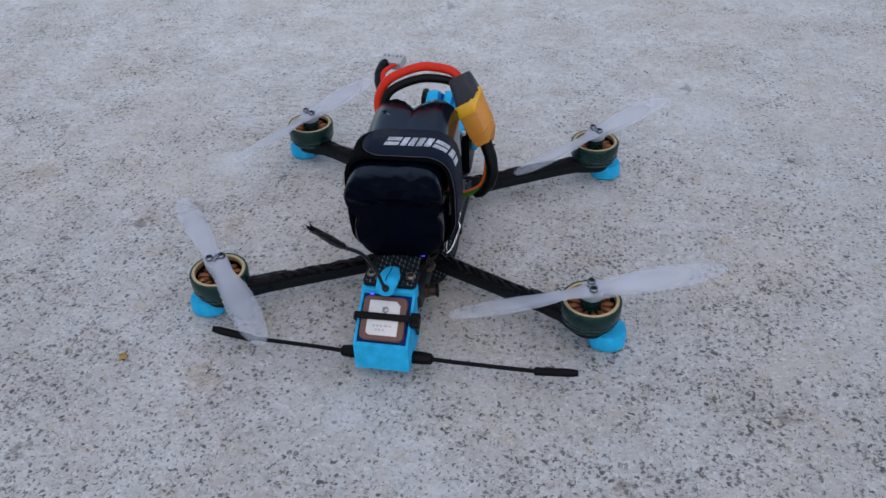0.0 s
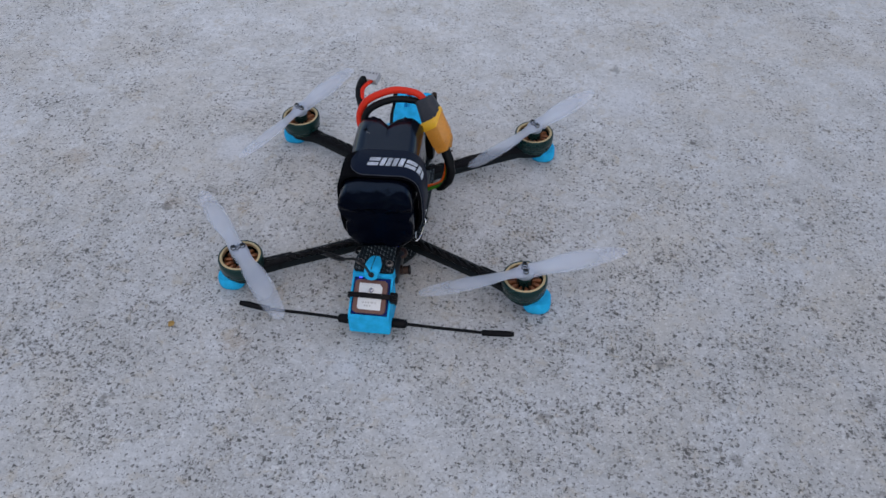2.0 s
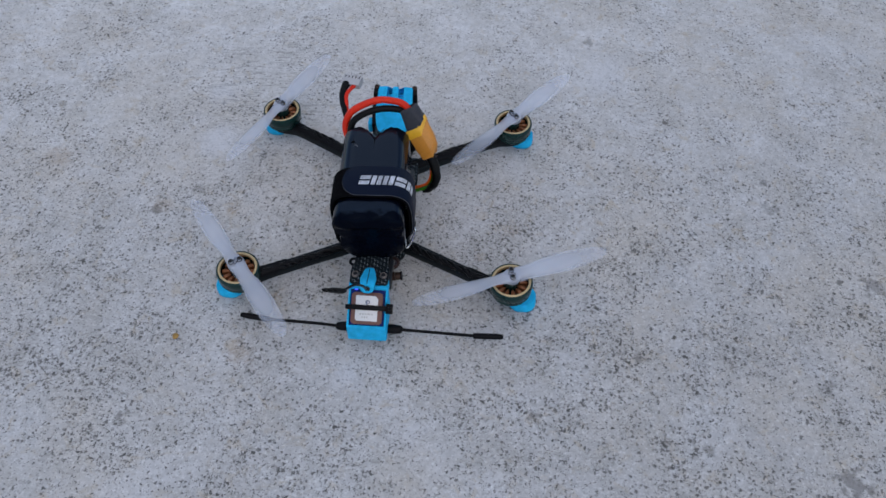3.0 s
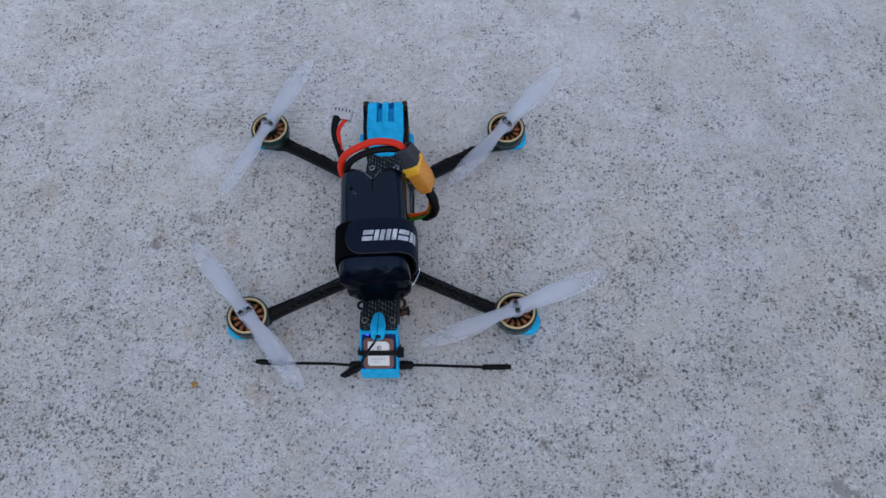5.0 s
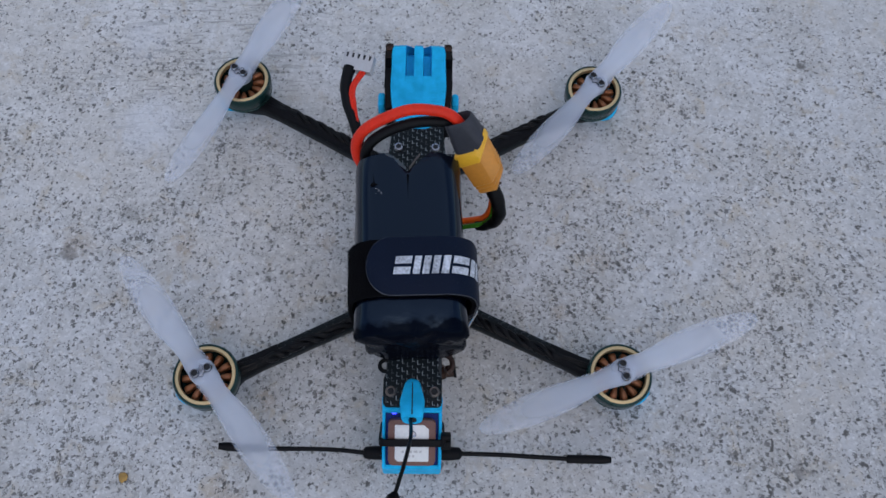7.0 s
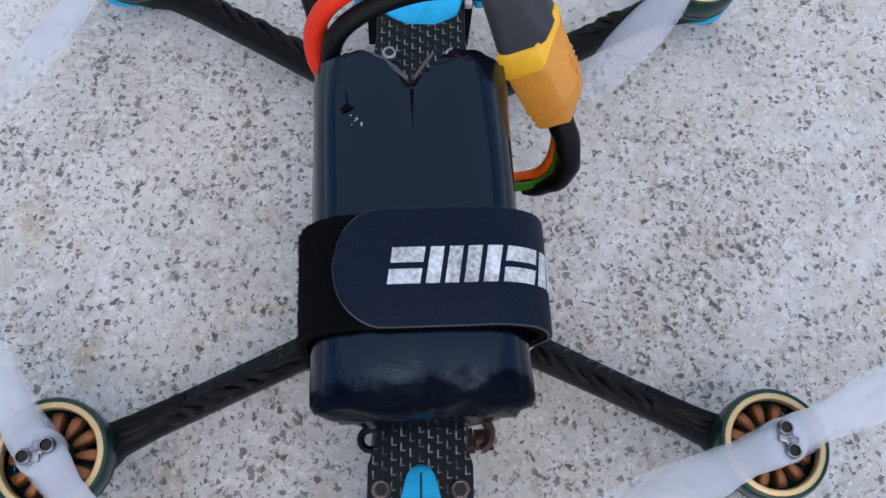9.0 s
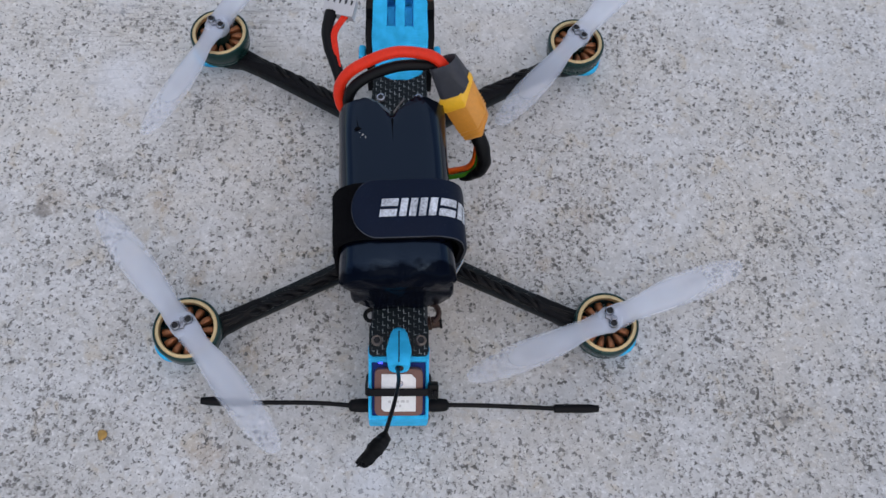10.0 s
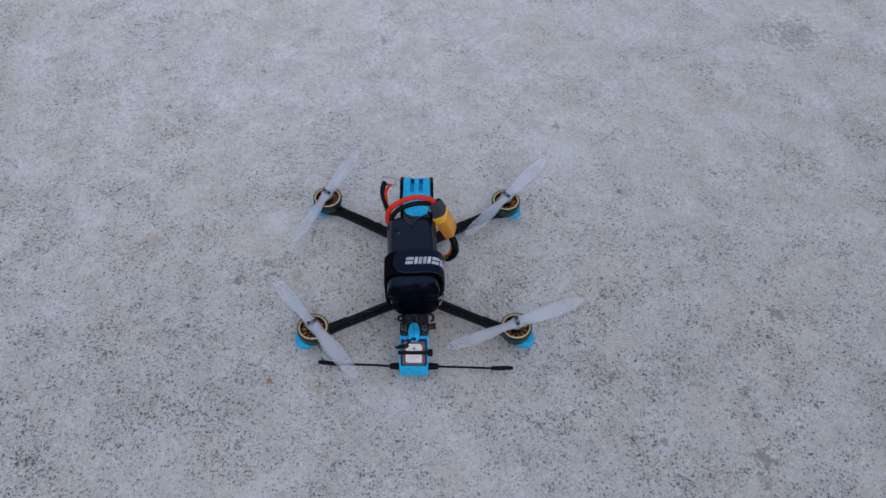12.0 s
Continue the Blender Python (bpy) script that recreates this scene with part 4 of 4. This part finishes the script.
# the film slopes down to a ragged lip across the rear end
for v in wrap_bm.verts:
    back = max(0.0, min(1.0, (-25 - v.co.y) / 9))
    v.co.z -= 2.6 * back ** 1.5 * max(0.0, min(1.0, (v.co.z - 26) / 16))
    lip = 33.5 + 2.2 * noise.noise(Vector((v.co.x * 0.19, 3.1, 0))) - 0.003 * v.co.x ** 2
    v.co.x *= 1 + 0.045 * back * math.exp(-((v.co.z - 34) / 6) ** 2)
    reach = (v.co.z - lip) / (5.5 if v.co.z > lip else 1.8)
    v.co.y -= 2.6 * math.exp(-reach ** 2) * back * max(0.0, 1 - (abs(v.co.x) / 24) ** 6)
# the lower cells' film sits narrower on one side, under a lip
for v in wrap_bm.verts:
    if v.co.x < 0 and v.co.y < -18:
        low = max(0.0, min(1.0, (23.5 - v.co.z) / 3.5))
        v.co.x += 2.8 * low * min(1.0, (-18 - v.co.y) / 9) * min(1.0, -v.co.x / 14)
for v in wrap_bm.verts:
    if v.co.y > 31 and v.co.z > 22:
        v.co += Vector((0.3, 0.8, 0.5)) * (min(1.0, (v.co.y - 31) / 4) * noise.noise(v.co * 0.42))
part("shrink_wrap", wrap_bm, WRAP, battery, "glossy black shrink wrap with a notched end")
cell = mesh_of("cell", lathe(((0, -29), (9.1, -29), (9.4, -28.6), (9.4, 34.0), (8.8, 34.4), (0, 34.4)), 28), PAPER)
for x in (-10.2, 10.2):
    for z in (11.4, 32.4):
        part("cell", cell, PAPER, battery, "", at(x, 0, z, -90))
# torn spot of the wrap
torn = slab([(-1.9, -0.7), (-0.6, -1.0), (0.9, -0.5), (1.4, -0.6), (0.5, 0.2), (0.12, 0.3), (-0.3, 4.6), (-0.25, 0.7), (-0.9, 0.5)], 0, 0.06, 0)
part("torn_spot", torn, FLEECE, battery, "", at(-13.0, 24.8, 43.9, 0, 0, 6))
# thin dark sheet laid on for the shade line of a fold
part("crease_shade", slab([(-0.3, 2.2), (-0.1, -3.6), (0.0, -9.5), (0.14, -3.0), (0.4, 2.2)], 0, 0.06, 0), FLEECE, battery, "", at(0.1, 26.6, 43.55, 1.5))
# folded inner edges of the wrap inside the notch
for x0, x1, tone in ((-9.0, -0.5, FILM), (0.7, 5.2, RUST)):
    fold = []
    for i in range(7):
        t = i / 6
        x = x0 + (x1 - x0) * t
        y = 38.6 - 6.4 * (t if x0 < 0 else 1 - t) ** 1.1
        z = 41.6 + 0.5 * noise.noise(Vector((x, 0, 3)))
        wide = 3.2 * math.sin(math.pi * (0.25 + 0.6 * t)) if x0 < 0 else 1.6
        fold.append([(x, y - 0.8, z + 0.9), (x, y + wide, z - wide * 0.7), (x, y + wide - 0.1, z - wide * 0.7 - 0.4), (x, y - 0.9, z + 0.5)])
    part("inner_fold", loft(fold), tone, battery)
rnd = random.Random(11)
for k in range(6):
    r = rnd.uniform(0.12, 0.38)
    chip = slab([(r * rnd.uniform(0.6, 1.2) * math.cos(a), r * rnd.uniform(0.5, 1.1) * math.sin(a)) for a in (2 * math.pi * i / 7 for i in range(7))], 0, 0.05, 0)
    part("scuff", chip, PAPER, battery, "", at(-11.4 + rnd.uniform(-1.2, 1.4), 21.6 + rnd.uniform(-1.2, 1.2), 43.92))


def on_pack(x, y, z):
    """A place of the world, in millimetres, as the battery sees it."""
    p = BAT.inverted() @ Vector((x * MM, y * MM, z * MM))
    return p / MM


red_pts = [on_pack(*p) for p in ((-15.0, -6.0, 67), (-20.6, 1.0, 68), (-24.8, 5.6, 72.5), (-24.6, 8.8, 80.5), (-18.6, 11.0, 88.6), (-4.6, 15.0, 93.4), (7, 15.2, 93.2), (13.6, 13.8, 91.4), (18.6, 11.4, 85.5))]
part("red_lead", tube(red_pts, 2.25, 16), RED, battery, "thick red silicone lead")
black_pts = [on_pack(*p) for p in ((-13.0, -6, 64), (-19.5, 0.5, 68), (-21.6, 3.6, 75), (-19.4, 6.0, 82.4), (-12.5, 9.4, 86.4), (-2.5, 12.0, 88.8), (7.5, 13.6, 88.0), (13.6, 13.4, 86), (18.4, 11.0, 81.5))]
part("black_lead", tube(black_pts, 2.2, 16), BLACK_WIRE, battery, "thick black silicone lead")

# plug pair: grey sleeve, yellow halves
axis = Vector((35.4 - 16.2, -3.2 - 13.4, 57.6 - 88.6)).normalized()
face = Vector((-0.10, -0.75, 0.62))
face = (face - axis * face.dot(axis)).normalized()
face = (face * math.cos(radians(14)) + axis.cross(face) * math.sin(radians(14))).normalized()
wide = axis.cross(face)
turned = Matrix((wide, face, axis)).transposed().to_4x4()
plug_world = Matrix.Translation(Vector((16.2, 13.4, 88.6)) * MM) @ turned
plug = new("power_plug")
plug.parent = battery
plug.matrix_basis = BAT.inverted() @ plug_world
tagged(plug, "yellow power plug with a grey heat-shrink sleeve")


def plug_bm(rows, r=2.6):
    return loft([[(x, y, z) for x, y in rounded(w, h, min(r, h / 2 - 0.1), 4)] for z, w, h in rows])


def shell_bm(rows):
    """Plug shell: a rounded bar whose outer narrow side has two cut corners."""
    rings = []
    for z, w, h, lean in rows:
        x1, y1, cut, cx = w / 2, h / 2, h * 0.34, w * 0.36
        outline = [(x1 - 0.9, -y1), (x1 - 0.25, -y1 + 0.25), (x1, -y1 + 0.9), (x1, y1 - 0.9), (x1 - 0.25, y1 - 0.25), (x1 - 0.9, y1),
                   (-x1 + cx + 0.5, y1), (-x1 + cx - 0.3, y1 - 0.15), (-x1 + 0.25, y1 - cut + 0.2), (-x1, y1 - cut - 0.5),
                   (-x1, -y1 + cut + 0.5), (-x1 + 0.25, -y1 + cut - 0.2), (-x1 + cx - 0.3, -y1 + 0.15), (-x1 + cx + 0.5, -y1)]
        rings.append([(x, y, z - lean * max(0.0, (-x - 1.5) / (x1 - 1.5))) for x, y in outline])
    return loft(rings)


sleeve_rows = ((2.6, 9.6, 6.2, 2.9), (0.2, 10.4, 7.0, 3.3), (-1.2, 10.9, 7.6, 3.5), (-1.6, 11.8, 8.4, 3.9), (-1.2, 12.5, 9.1, 4.2), (0.6, 13.0, 9.5, 4.4), (4, 13.4, 9.8, 4.2), (8, 13.9, 10.0, 3.8), (11, 14.3, 10.2, 3.2), (14.6, 14.4, 10.2, 2.8))
sleeve_bm = loft([[(x, y, z - 0.9 * max(0.0, (z - 3) / 11.6) * max(0.0, -x - 1)) for x, y in rounded(w, h, r, 6)] for z, w, h, r in sleeve_rows])
part("sleeve", roughened(sleeve_bm, 0.35, 0.22), GREY_SHRINK, plug, "grey heat-shrink sleeve")
# dark sheet for the shade inside the sleeve's open end
part("sleeve_mouth", plug_bm(((2.2, 10.2, 6.8), (2.5, 10.2, 6.8)), 3.0), RECESS_SHADE, plug)


part("plug_shell", shell_bm(((12.2, 15.0, 10.4, 5), (12.8, 15.8, 11.2, 5), (17.6, 15.8, 11.2, 7.5), (18.1, 15.2, 10.6, 7.5))), AMBER, plug, "bright yellow shell")
part("socket_shell", shell_bm(((14.0, 14.2, 9.6, 4), (17.8, 14.9, 10.3, 7), (29.3, 14.0, 9.7, 4.5), (29.7, 13.2, 9.0, 4.5), (30.2, 13.2, 9.0, 4.6), (30.6, 13.7, 9.5, 4.7), (31.2, 13.5, 9.4, 4.8),
                               (31.6, 12.8, 8.7, 4.9), (32.1, 12.8, 8.7, 5), (32.5, 13.2, 9.1, 5.2), (33.8, 12.6, 8.6, 5.4), (34.4, 11.2, 7.4, 5.4))), YELLOW, plug, "dull yellow shell")
for z in (21.0, 26.0):
    part("grip_mark", block(0.5, 0.4, 1.8, (0.5, 5.0, z), 0.15), YELLOW, plug)
for k in range(4):
    part("grip_rib", block(0.4, 4.4, 0.7, (-7.05, 0, 18.6 + k * 1.5), 0.15), YELLOW, plug)
# pigtail of the quadcopter, from the socket down and under the battery
part("pigtail_sleeve", tube([(30.6, -1.0, 62.5), (33.2, -4.2, 57), (35.2, -7.0, 50), (34.4, -8.6, 43.5), (30.5, -8.0, 37.5), (26.5, -7.0, 34.4)], [3.2, 3.1, 2.9, 2.6, 2.2], 14, lumps=0.18), BLACK_WIRE, quad, "black sleeve round the power leads")
part("red_lead", tube([(32.0, -2.0, 55), (31.8, -4.6, 47), (29.6, -5.2, 39.5), (24.6, -4.4, 34.5), (16, -3.6, 30.5)], 1.5, 12), ORANGE_WIRE, quad)
part("green_lead", tube([(32.6, -3.6, 53), (32.4, -6.6, 44.5), (29.6, -7.6, 38.5), (24.6, -7.6, 35.4), (16, -7, 31)], 1.2, 10), GREEN_WIRE, quad)
part("tail_end", tube([(33.6, 0.8, 59.5), (35.4, 1.7, 59.2)], [0.9, 0.4], 8, smooth=False), RUST, quad)

# balance lead with its white plug
lead = new("balance_lead")
lead.parent = battery
tagged(lead, "black-sheathed balance wires with a white plug")
sheath = [on_pack(*p) for p in ((-21.5, -3, 62), (-24.0, 9, 70), (-26.4, 19, 75.5), (-30.0, 29, 79), (-30.6, 36.5, 81.4), (-29.2, 42.6, 82))]
part("sheath", tube(sheath, [2.2, 2.2, 2.3, 2.4, 2.7], 14, lumps=0.22), BLACK_WIRE, lead, "lumpy black wire sheath")
for k, bend in enumerate((-0.5, 0.6)):
    curve = [on_pack(*p) for p in ((-25.0, 16 + k, 75.4), (-27.2 + bend, 26, 79.4), (-27.6 + bend, 33.0, 81.6), (-24.4 + 1.4 * k, 40.6, 82.2))]
    part("balance_wire", tube(curve, 0.85, 8), RED, lead, "thin red wire")
plug_at = BAT.inverted() @ at(-25.6, 45.0, 82.0, 14, -4, -15)
# housing with five slots in its upper edge
edge = [(-6.4, -3.8), (6.4, -3.8), (6.4, 3.6)]
for k in range(5):
    x = 4.9 - 2.45 * k
    edge += [(x + 0.55, 3.8), (x + 0.3, 1.1), (x - 0.5, 1.1), (x - 0.75, 3.8)]
edge += [(-6.4, 3.6)]
part("balance_plug", slab(edge, -2.3, 2.3, 0), NYLON, lead, "white nylon balance plug", plug_at)
# dark block for the shade behind the slots
part("contact_gap", block(11.6, 2.4, 3.6, (0, 2.3, -0.4), 0.1), RECESS_SHADE, lead, "", plug_at)

# ---- the strap round battery and top plate ----
strap = thing("battery_strap", "black hook-and-loop strap with worn white print round the battery", "strap", STRAP_AT @ at(0, -11.6, 0))


def strap_path(grow):
    """Outline of the loop seen along the battery, from the left foot over the top to the right foot."""
    pts = [(-12.5 - grow * 0.3, -3.4), (-20.8 - grow, 1.5), (-22.6 - grow, 14), (-22.9 - grow, 30), (-21.6 - grow * 0.9, 39.5), (-16.0 - grow * 0.4, 44.2 + grow),
           (-6, 44.6 + grow), (6, 44.6 + grow), (15.0 + grow * 0.3, 44.2 + grow), (20.6 + grow * 0.8, 40.5 + grow * 0.6), (22.6 + grow, 32), (22.8 + grow, 20), (22.4 + grow, 8), (19.8 + grow * 0.5, -0.5), (12.5, -3.4)]
    return smooth_path([(x, 0, z) for x, z in pts], 6)


def ribbon(path, y0, y1, thick, start=0.0, stop=1.0, round_start=0.0, bm=None, wave=0.0):
    """A flat band along a path; the start may be rounded."""
    total = [0.0]
    for a, b in zip(path, path[1:]):
        total.append(total[-1] + (b - a).length)
    length = total[-1]

    def point(s):
        s = max(0, min(length, s))
        for i in range(len(path) - 1):
            if total[i + 1] >= s:
                f = (s - total[i]) / max(1e-9, total[i + 1] - total[i])
                return path[i].lerp(path[i + 1], f), (path[i + 1] - path[i]).normalized()
        return path[-1], (path[-1] - path[-2]).normalized()

    s0, s1 = start * length, stop * length
    steps = [s0 + (s1 - s0) * i / 70 for i in range(71)]
    if round_start:
        steps = [s0 + round_start * (1 - math.cos(radians(90 * i / 14))) for i in range(14)] + [s for s in steps if s > s0 + round_start]
    sections = []
    for s in steps:
        p, way = point(s)
        out = Vector((-way.z, 0, way.x))
        a, b = y0, y1
        if round_start and s < s0 + round_start:
            f = 1 - (s - s0) / round_start
            inset = (y1 - y0) / 2 * (1 - math.sqrt(max(0.0, 1 - f ** 2.2)))
            inset = min(inset, (y1 - y0) / 2 - 0.15)
            a, b = y0 + inset, y1 - inset
        lift = wave * math.sin(s * 0.35)
        if p.x > 15:
            skew = 6.0 * max(0.0, min(1.0, (36 - p.z) / 34))
            a, b = a + skew, b + skew * 0.6
        ring = [p + Vector((0, a, 0)), p + Vector((0, b, 0)), p + Vector((0, b, 0)) + out * (thick * 0.8), p + Vector((0, b - 0.4, 0)) + out * thick,
                p + Vector((0, (a + b) / 2, 0)) + out * (thick + lift), p + Vector((0, a + 0.4, 0)) + out * thick, p + Vector((0, a, 0)) + out * (thick * 0.8)]
        sections.append(ring)
    return loft(sections, bm)


part("inner_band", roughened(ribbon(strap_path(0.2), -11.4, 11.2, 1.7), 0.25, 0.5), FLEECE, strap, "black fuzzy inner band")
# short fuzz on the fleece's left shoulder
fuzz = bmesh.new()
rnd = random.Random(5)
loop_path = strap_path(1.9)
for k in range(3600):
    i = rnd.randrange(4, 38)
    p = loop_path[i] + Vector((rnd.uniform(-0.3, 0.3), rnd.uniform(-11.3, 11.1), rnd.uniform(-0.8, 0.8)))
    d = Vector((rnd.uniform(-1, 0.6), rnd.uniform(-0.8, 0.8), rnd.uniform(-0.3, 1))).normalized()
    r = Vector((rnd.uniform(-1, 1), rnd.uniform(-1, 1), rnd.uniform(-1, 1))).normalized() * 0.14
    a, b, c = fuzz.verts.new(p - r), fuzz.verts.new(p + r), fuzz.verts.new(p + d * rnd.uniform(0.3, 0.9))
    fuzz.faces.new((a, b, c))
fuzz_ob = part("fleece_fuzz", fuzz, FLEECE, strap)
tagged(fuzz_ob, kind="stuff")
TAB = strap_path(2.1)
part("tab", roughened(ribbon(TAB, -11.6, 11.6, 1.1, 0.389, 0.93, 9.5, None, 0.0), 0.12, 0.2), STRAP, strap, "smooth rubbery tab with a rounded end")
part("tab_edge", roughened(ribbon([p + Vector((0, 0, 0.25)) for p in TAB], -11.75, 11.75, 0.45, 0.3875, 0.93, 9.6), 0.1, 0.2), STRAP_EDGE, strap, "pale worn thread edge")


def print_block(s_mid, width, parts_):
    """A worn white printed shape on the tab: slanted strokes with gaps."""
    bm = bmesh.new()
    total = 0.0
    marks = []
    for a, b in zip(TAB, TAB[1:]):
        marks.append((total, a, b))
        total += (b - a).length
    def place(s, y, h):
        for t0, a, b in reversed(marks):
            if s >= t0:
                way = (b - a).normalized()
                p = a + way * (s - t0)
                return p + Vector((0, y, 0)) + Vector((-way.z, 0, way.x)) * h
        return marks[0][1]
    for u0, u1, v0, v1 in parts_:
        n = 5
        for h0 in (0,):
            grid = []
            for i in range(n + 1):
                row = []
                for v in (v0, v1):
                    u = u0 + (u1 - u0) * i / n
                    slant = 0.18 * (v + 3.6)
                    row.append([bm.verts.new(place(s_mid + width * (u - 0.5) + slant - 0.6, v, hh)) for hh in (1.05, 1.24)])
                grid.append(row)
            for a, b in zip(grid, grid[1:]):
                bm.faces.new((a[0][1], b[0][1], b[1][1], a[1][1]))
                bm.faces.new((a[0][0], b[0][0], b[0][1], a[0][1]))
                bm.faces.new((a[1][0], b[1][0], b[1][1], a[1][1]))
            for e in (grid[0], grid[-1]):
                bm.faces.new((e[0][0], e[0][1], e[1][1], e[1][0]))
    return bm


# length along the tab where x is nought
_run, MID_S = 0.0, 0.0
for a_, b_ in zip(TAB, TAB[1:]):
    if a_.x <= 0 <= b_.x:
        MID_S = _run
        break
    _run += (b_ - a_).length
# plain slanted shapes in place of the maker's name
STACKED, UPRIGHT = ((0.0, 1.0, -3.6, -0.7), (0.0, 1.0, 0.6, 3.6)), ((0.0, 0.42, -3.6, 3.6), (0.58, 1.0, -3.6, 3.6))
for k, strokes in enumerate((STACKED, UPRIGHT, UPRIGHT, STACKED, UPRIGHT)):
    for stroke in strokes:
        part("printed_bar", print_block(MID_S - 1.4 + 7.2 * k, 6.2, (stroke,)), PRINT, strap)

# metal buckle low on the strap
loop_pts = [(25.6, -3.6, 7.6), (26.4, -5.0, 6.6), (25.4, -6.0, 3.0), (22.6, -8.6, -4.0), (20, -8.6, -5.4), (19.4, 5, -5.0), (22.4, 6.2, -2.0), (24.6, 6.0, 3.6), (25.4, 4.8, 7.4)]
part("buckle", tube(loop_pts, 0.7, 10), BRIGHT_STEEL, strap, "bright steel wire buckle")

# ---- crumbs on the slab ----
def crumb(x, y, size, seed, material, label, category):
    bm = bmesh.new()
    bmesh.ops.create_icosphere(bm, subdivisions=2, radius=size)
    for v in bm.verts:
        v.co *= 1 + 0.45 * noise.noise(v.co / size * 1.3 + Vector((seed, 0, 0)))
        v.co.z *= 0.35
    ob = new("leaf_crumb", mesh_of("leaf_crumb", bm, material))
    ob.location = (x * MM, y * MM, size * 0.18 * MM)
    tagged(ob, label, category)


crumb(-125.4, -113.6, 2.1, 1.0, TAN, "tiny tan leaf crumb lying on the concrete", "debris")
